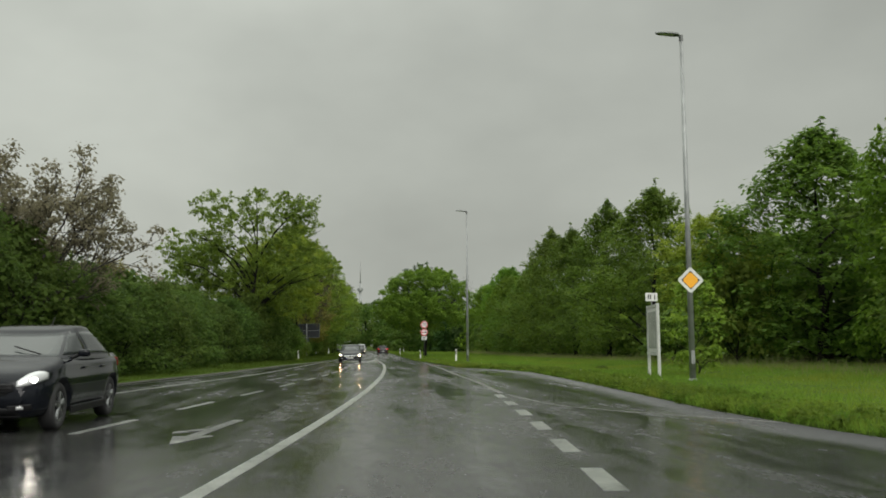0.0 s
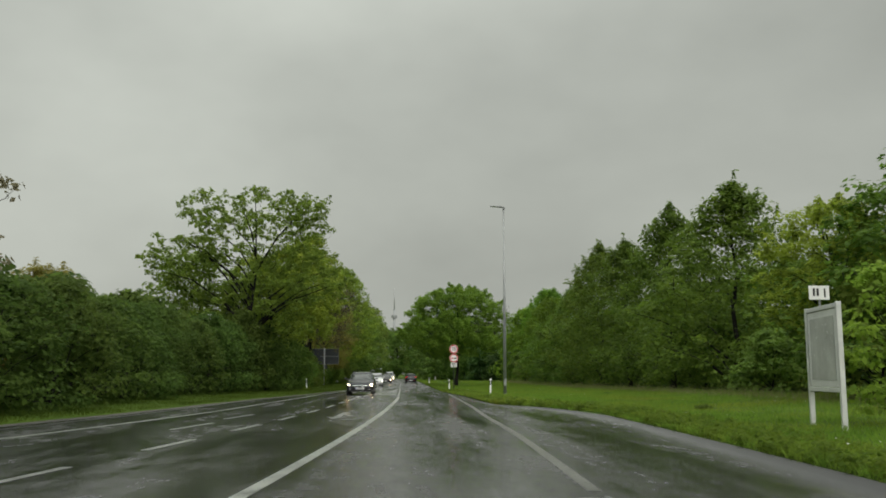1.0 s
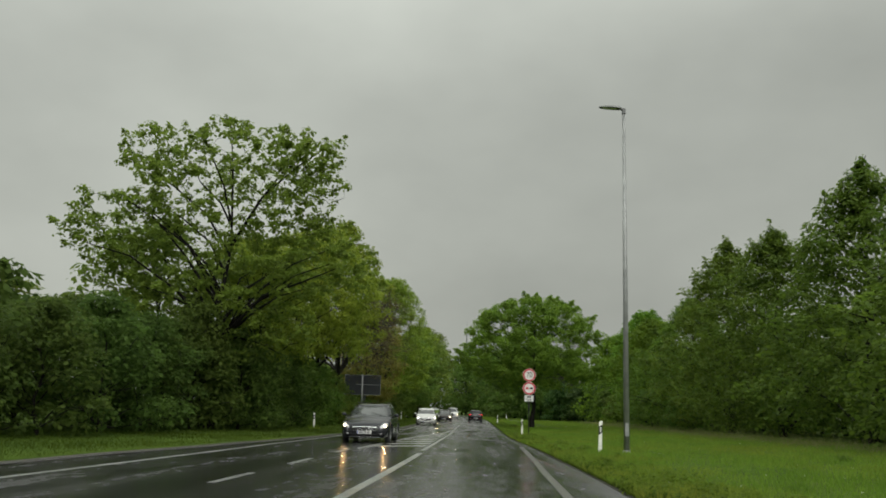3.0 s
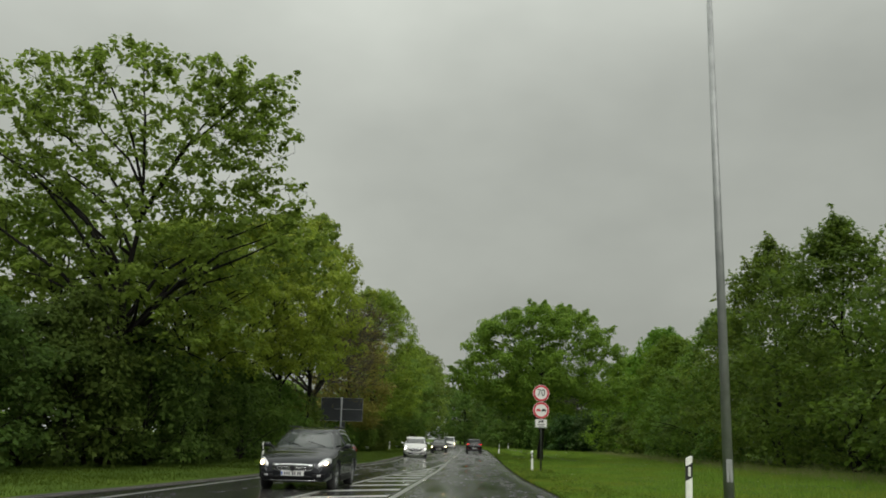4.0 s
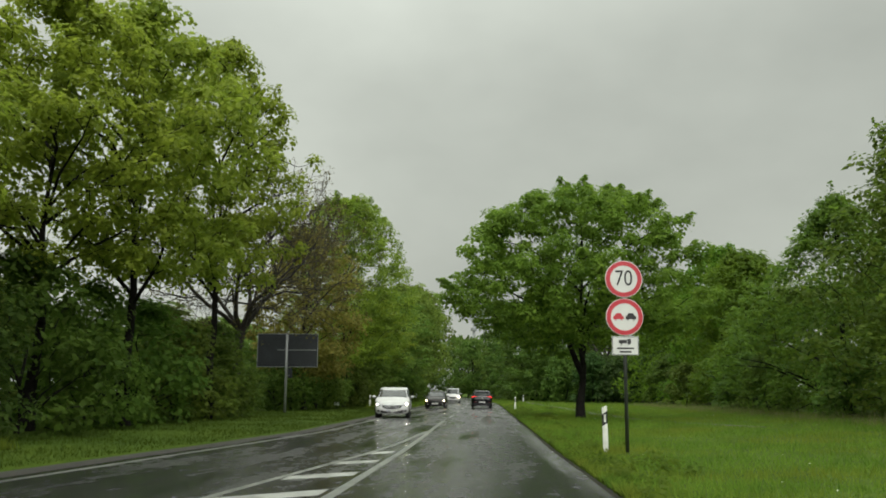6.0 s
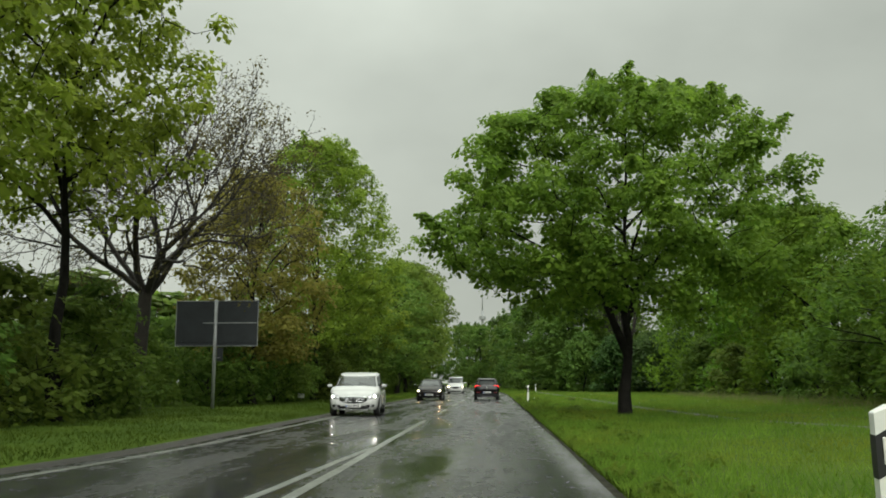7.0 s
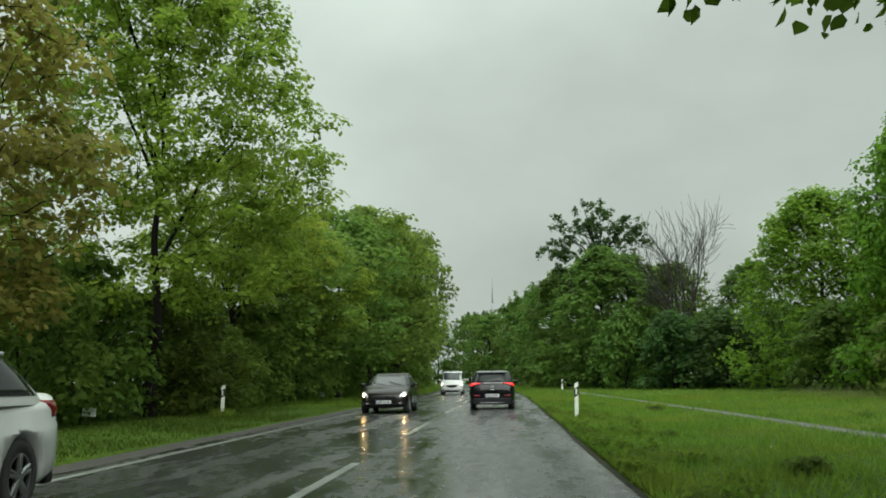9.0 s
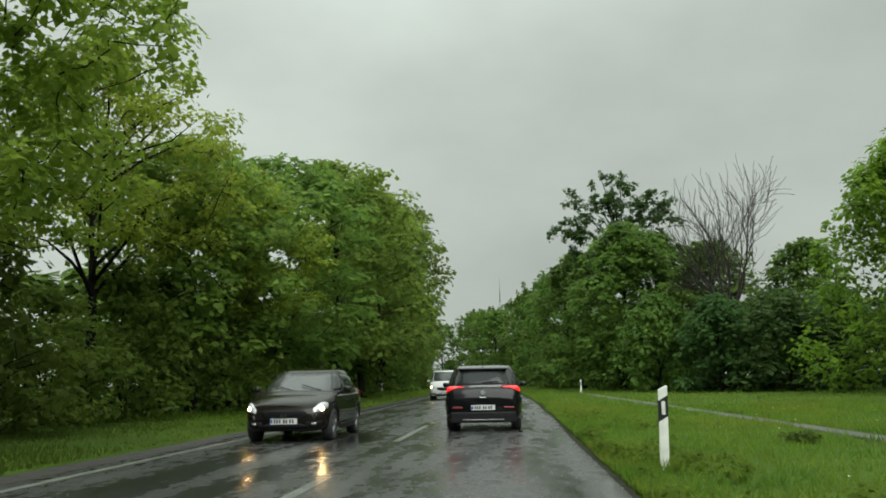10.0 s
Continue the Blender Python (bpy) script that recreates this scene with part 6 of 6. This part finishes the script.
# ---- grass ----
def blades(name, label, seed, count, spot, low, high, width, mat=GRASS_BLADE):
    """Grass blades in one mesh: spot(rng, n) gives x and y of n blades."""
    rng = np.random.default_rng(seed)
    x, y = spot(rng, count)
    z = np.array([gz(a, b) - 0.03 for a, b in zip(x, y)])
    tall = np.array([0.65 + 0.9 * abs(noise.noise((a * 0.22, b * 0.22, 3.0))) for a, b in zip(x, y)])
    h = (low + (high - low) * rng.random(count)) * tall
    th = rng.random(count) * math.tau
    lean = rng.normal(scale=0.45, size=(count, 2)) * h[:, None]
    w = width * (0.6 + 0.8 * rng.random(count))
    dx, dy = np.cos(th) * w, np.sin(th) * w
    v = np.stack([np.stack([x - dx, y - dy, z], 1), np.stack([x + dx, y + dy, z], 1), np.stack([x + lean[:, 0], y + lean[:, 1], z + h], 1)], 1)
    ob = mesh_part(name, raw_mesh(name, v.reshape(-1, 3), np.arange(count * 3).reshape(-1, 3), 3), mat)
    return tagged(ob, label, "grass", kind="stuff")


def right_verge(rng, n):
    y = 8 + 150 * rng.random(n) ** 1.0
    d = 0.03 + 17.5 * rng.random(n) ** 1.7
    edge = np.array([xr(b) + u_right(b) for b in y])
    return edge + d, y


def left_verge(rng, n):
    y = 14 + 150 * rng.random(n)
    d = 0.05 + 6.5 * rng.random(n) ** 1.2
    edge = np.array([xr(b) + u_left(b) - shoulder(b) for b in y])
    return edge - d, y


def off_path(spot):
    def kept(rng, n):
        x, y = spot(rng, n)
        mid = np.interp(y, [96, 105.7, 111, 123, 136, 161, 195], [13.5, 8.8, 6.95, 6.2, 6.1, 5.6, 4.8])
        x = np.where((np.abs(x - mid) < 0.24) & (y > 103), mid + 0.3 + np.abs(x - mid), x)
        return x, y
    return kept


blades("meadow_grass", "lush wet yellow-green meadow grass on the verge", 3, 290000, off_path(right_verge), 0.08, 0.24, 0.014)
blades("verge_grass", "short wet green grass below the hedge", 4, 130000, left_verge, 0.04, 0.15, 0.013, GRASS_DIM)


def road_edge(rng, n):
    y = 50 + 115 * rng.random(n)
    d = -0.12 + 0.36 * rng.random(n) ** 1.4
    edge = np.array([xr(b) + u_right(b) + 0.10 * noise.noise((b * 0.9, 0, 5)) for b in y])
    return edge + d, y


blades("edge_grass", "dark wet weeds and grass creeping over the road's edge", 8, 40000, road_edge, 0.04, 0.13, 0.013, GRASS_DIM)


def edge_weeds(seed, count):
    """Rough broad-leaved growth along the road's edge, in one mesh."""
    rng = np.random.default_rng(seed)
    y = np.concatenate([10 + 42 * rng.random(count), 52 + 100 * rng.random(count // 2)])
    d = 0.10 + 1.5 * rng.random(len(y)) ** 1.8
    x = np.array([xr(b) + u_right(b) for b in y]) + d
    c = np.stack([x, y, np.array([gz(a, b) for a, b in zip(x, y)]) + 0.06], 1)
    size = 0.10 + 0.16 * rng.random(len(y))
    v, f = leaves(rng, c, size, len(y) * 26, 0.085, 0.0, 0.8)
    ob = mesh_part("edge_weeds", raw_mesh("edge_weeds", v, f, 4), GRASS_WEED)
    return tagged(ob, "rough broad-leaved weeds along the edge of the asphalt", "weeds", kind="stuff")


GRASS_WEED = leaf_material("weed_leaves", (0.044, 0.086, 0.011), (0.150, 0.205, 0.026), 0.0, 0.06)
edge_weeds(14, 620)


def round_posts(rng, n):
    at = np.array([(p[0], p[1]) for p in posts])[rng.integers(0, 7, n)]
    return at[:, 0] + rng.normal(scale=0.16, size=n), at[:, 1] + rng.normal(scale=0.16, size=n)


blades("post_grass", "tall uncut grass round the feet of the roadside posts", 9, 2600, round_posts, 0.16, 0.34, 0.012)


def below_row(rng, n):
    y = 18 + 140 * rng.random(n)
    return 14.6 + 1.6 * rng.normal(size=n) * 0.6 + np.array([0.4 * xr(b) for b in y]), y


DRY_STEM = leaf_material("dry_grass_stems", (0.120, 0.130, 0.050), (0.260, 0.260, 0.120), 0.0, 0.04)
blades("tall_grass", "tall pale grass stems along the foot of the trees", 10, 9000, below_row, 0.30, 0.70, 0.008, DRY_STEM)


def meadow_flowers(seed, count):
    """Small white flower heads over the grass, each a flat five-sided head."""
    rng = np.random.default_rng(seed)
    y = 14 + 146 * rng.random(count)
    x = np.array([xr(b) + u_right(b) for b in y]) + 0.6 + 10 * rng.random(count)
    z = np.array([gz(a, b) for a, b in zip(x, y)]) + 0.14 + 0.10 * rng.random(count)
    a = np.arange(5) * math.tau / 5
    r = 0.014 + 0.012 * rng.random(count)
    v = np.stack([x[:, None] + r[:, None] * np.cos(a), y[:, None] + r[:, None] * np.sin(a), z[:, None] + 0.006 * np.sin(2 * a + x[:, None])], 2)
    ob = mesh_part("meadow_flowers", raw_mesh("meadow_flowers", v.reshape(-1, 3), np.arange(count * 5).reshape(-1, 5), 5), FLOWER)
    return tagged(ob, "tiny white flower heads scattered through the wet grass", "flowers", kind="stuff")


FLOWER = worn("white_petals", (0.62, 0.62, 0.56), 0.7, vary=0.1, bumpy=0)
meadow_flowers(12, 160)


def far_meadow(rng, n):
    y = 150 + 110 * rng.random(n) ** 1.5
    side = rng.random(n) < 0.7
    mid = np.array([xr(b) for b in y])
    return np.where(side, mid + 1.4 + 17 * rng.random(n) ** 1.6, mid - 6.1 - 6 * rng.random(n)), y


blades("far_grass", "wet green grass of the distant meadow", 6, 45000, off_path(far_meadow), 0.08, 0.20, 0.03)


# grass tufts and weeds that stand out
def tuft(seed):
    rng = np.random.default_rng(seed)
    c = rng.normal(scale=(0.24, 0.18, 0.04), size=(40, 3)) + np.array([0, 0, 0.16])
    v, f = leaves(rng, c, np.full(40, 0.24), 520, 0.14, droop=0.0, flat=0.9)
    v[:, 2] = np.maximum(v[:, 2], 0.0)
    return mesh_part("weed_clump", raw_mesh("weed_clump", v, f, 4), LEAF_SHRUB)


weed = tagged(tuft(5), "low dark clump of broad-leaved weeds in the grass", "weed", "weeds in the meadow")
weed.matrix_world = pose(2.75, 117.3, gz(2.75, 117.3)) @ Matrix.Diagonal((0.7, 0.7, 0.6, 1))
for x, y, s, turn in [(3.3, 121.5, 0.8, 40), (4.6, 139.5, 0.8, 100), (2.9, 128.0, 0.5, 160), (8.4, 133.0, 0.6, 10), (9.5, 62.0, 0.7, 60), (7.6, 41.0, 0.7, 130), (3.6, 146.0, 0.6, 30)]:
    copy_thing(weed, pose(x, y, gz(x, y), 0, 0, turn) @ Matrix.Diagonal((s, s, s, 1)))
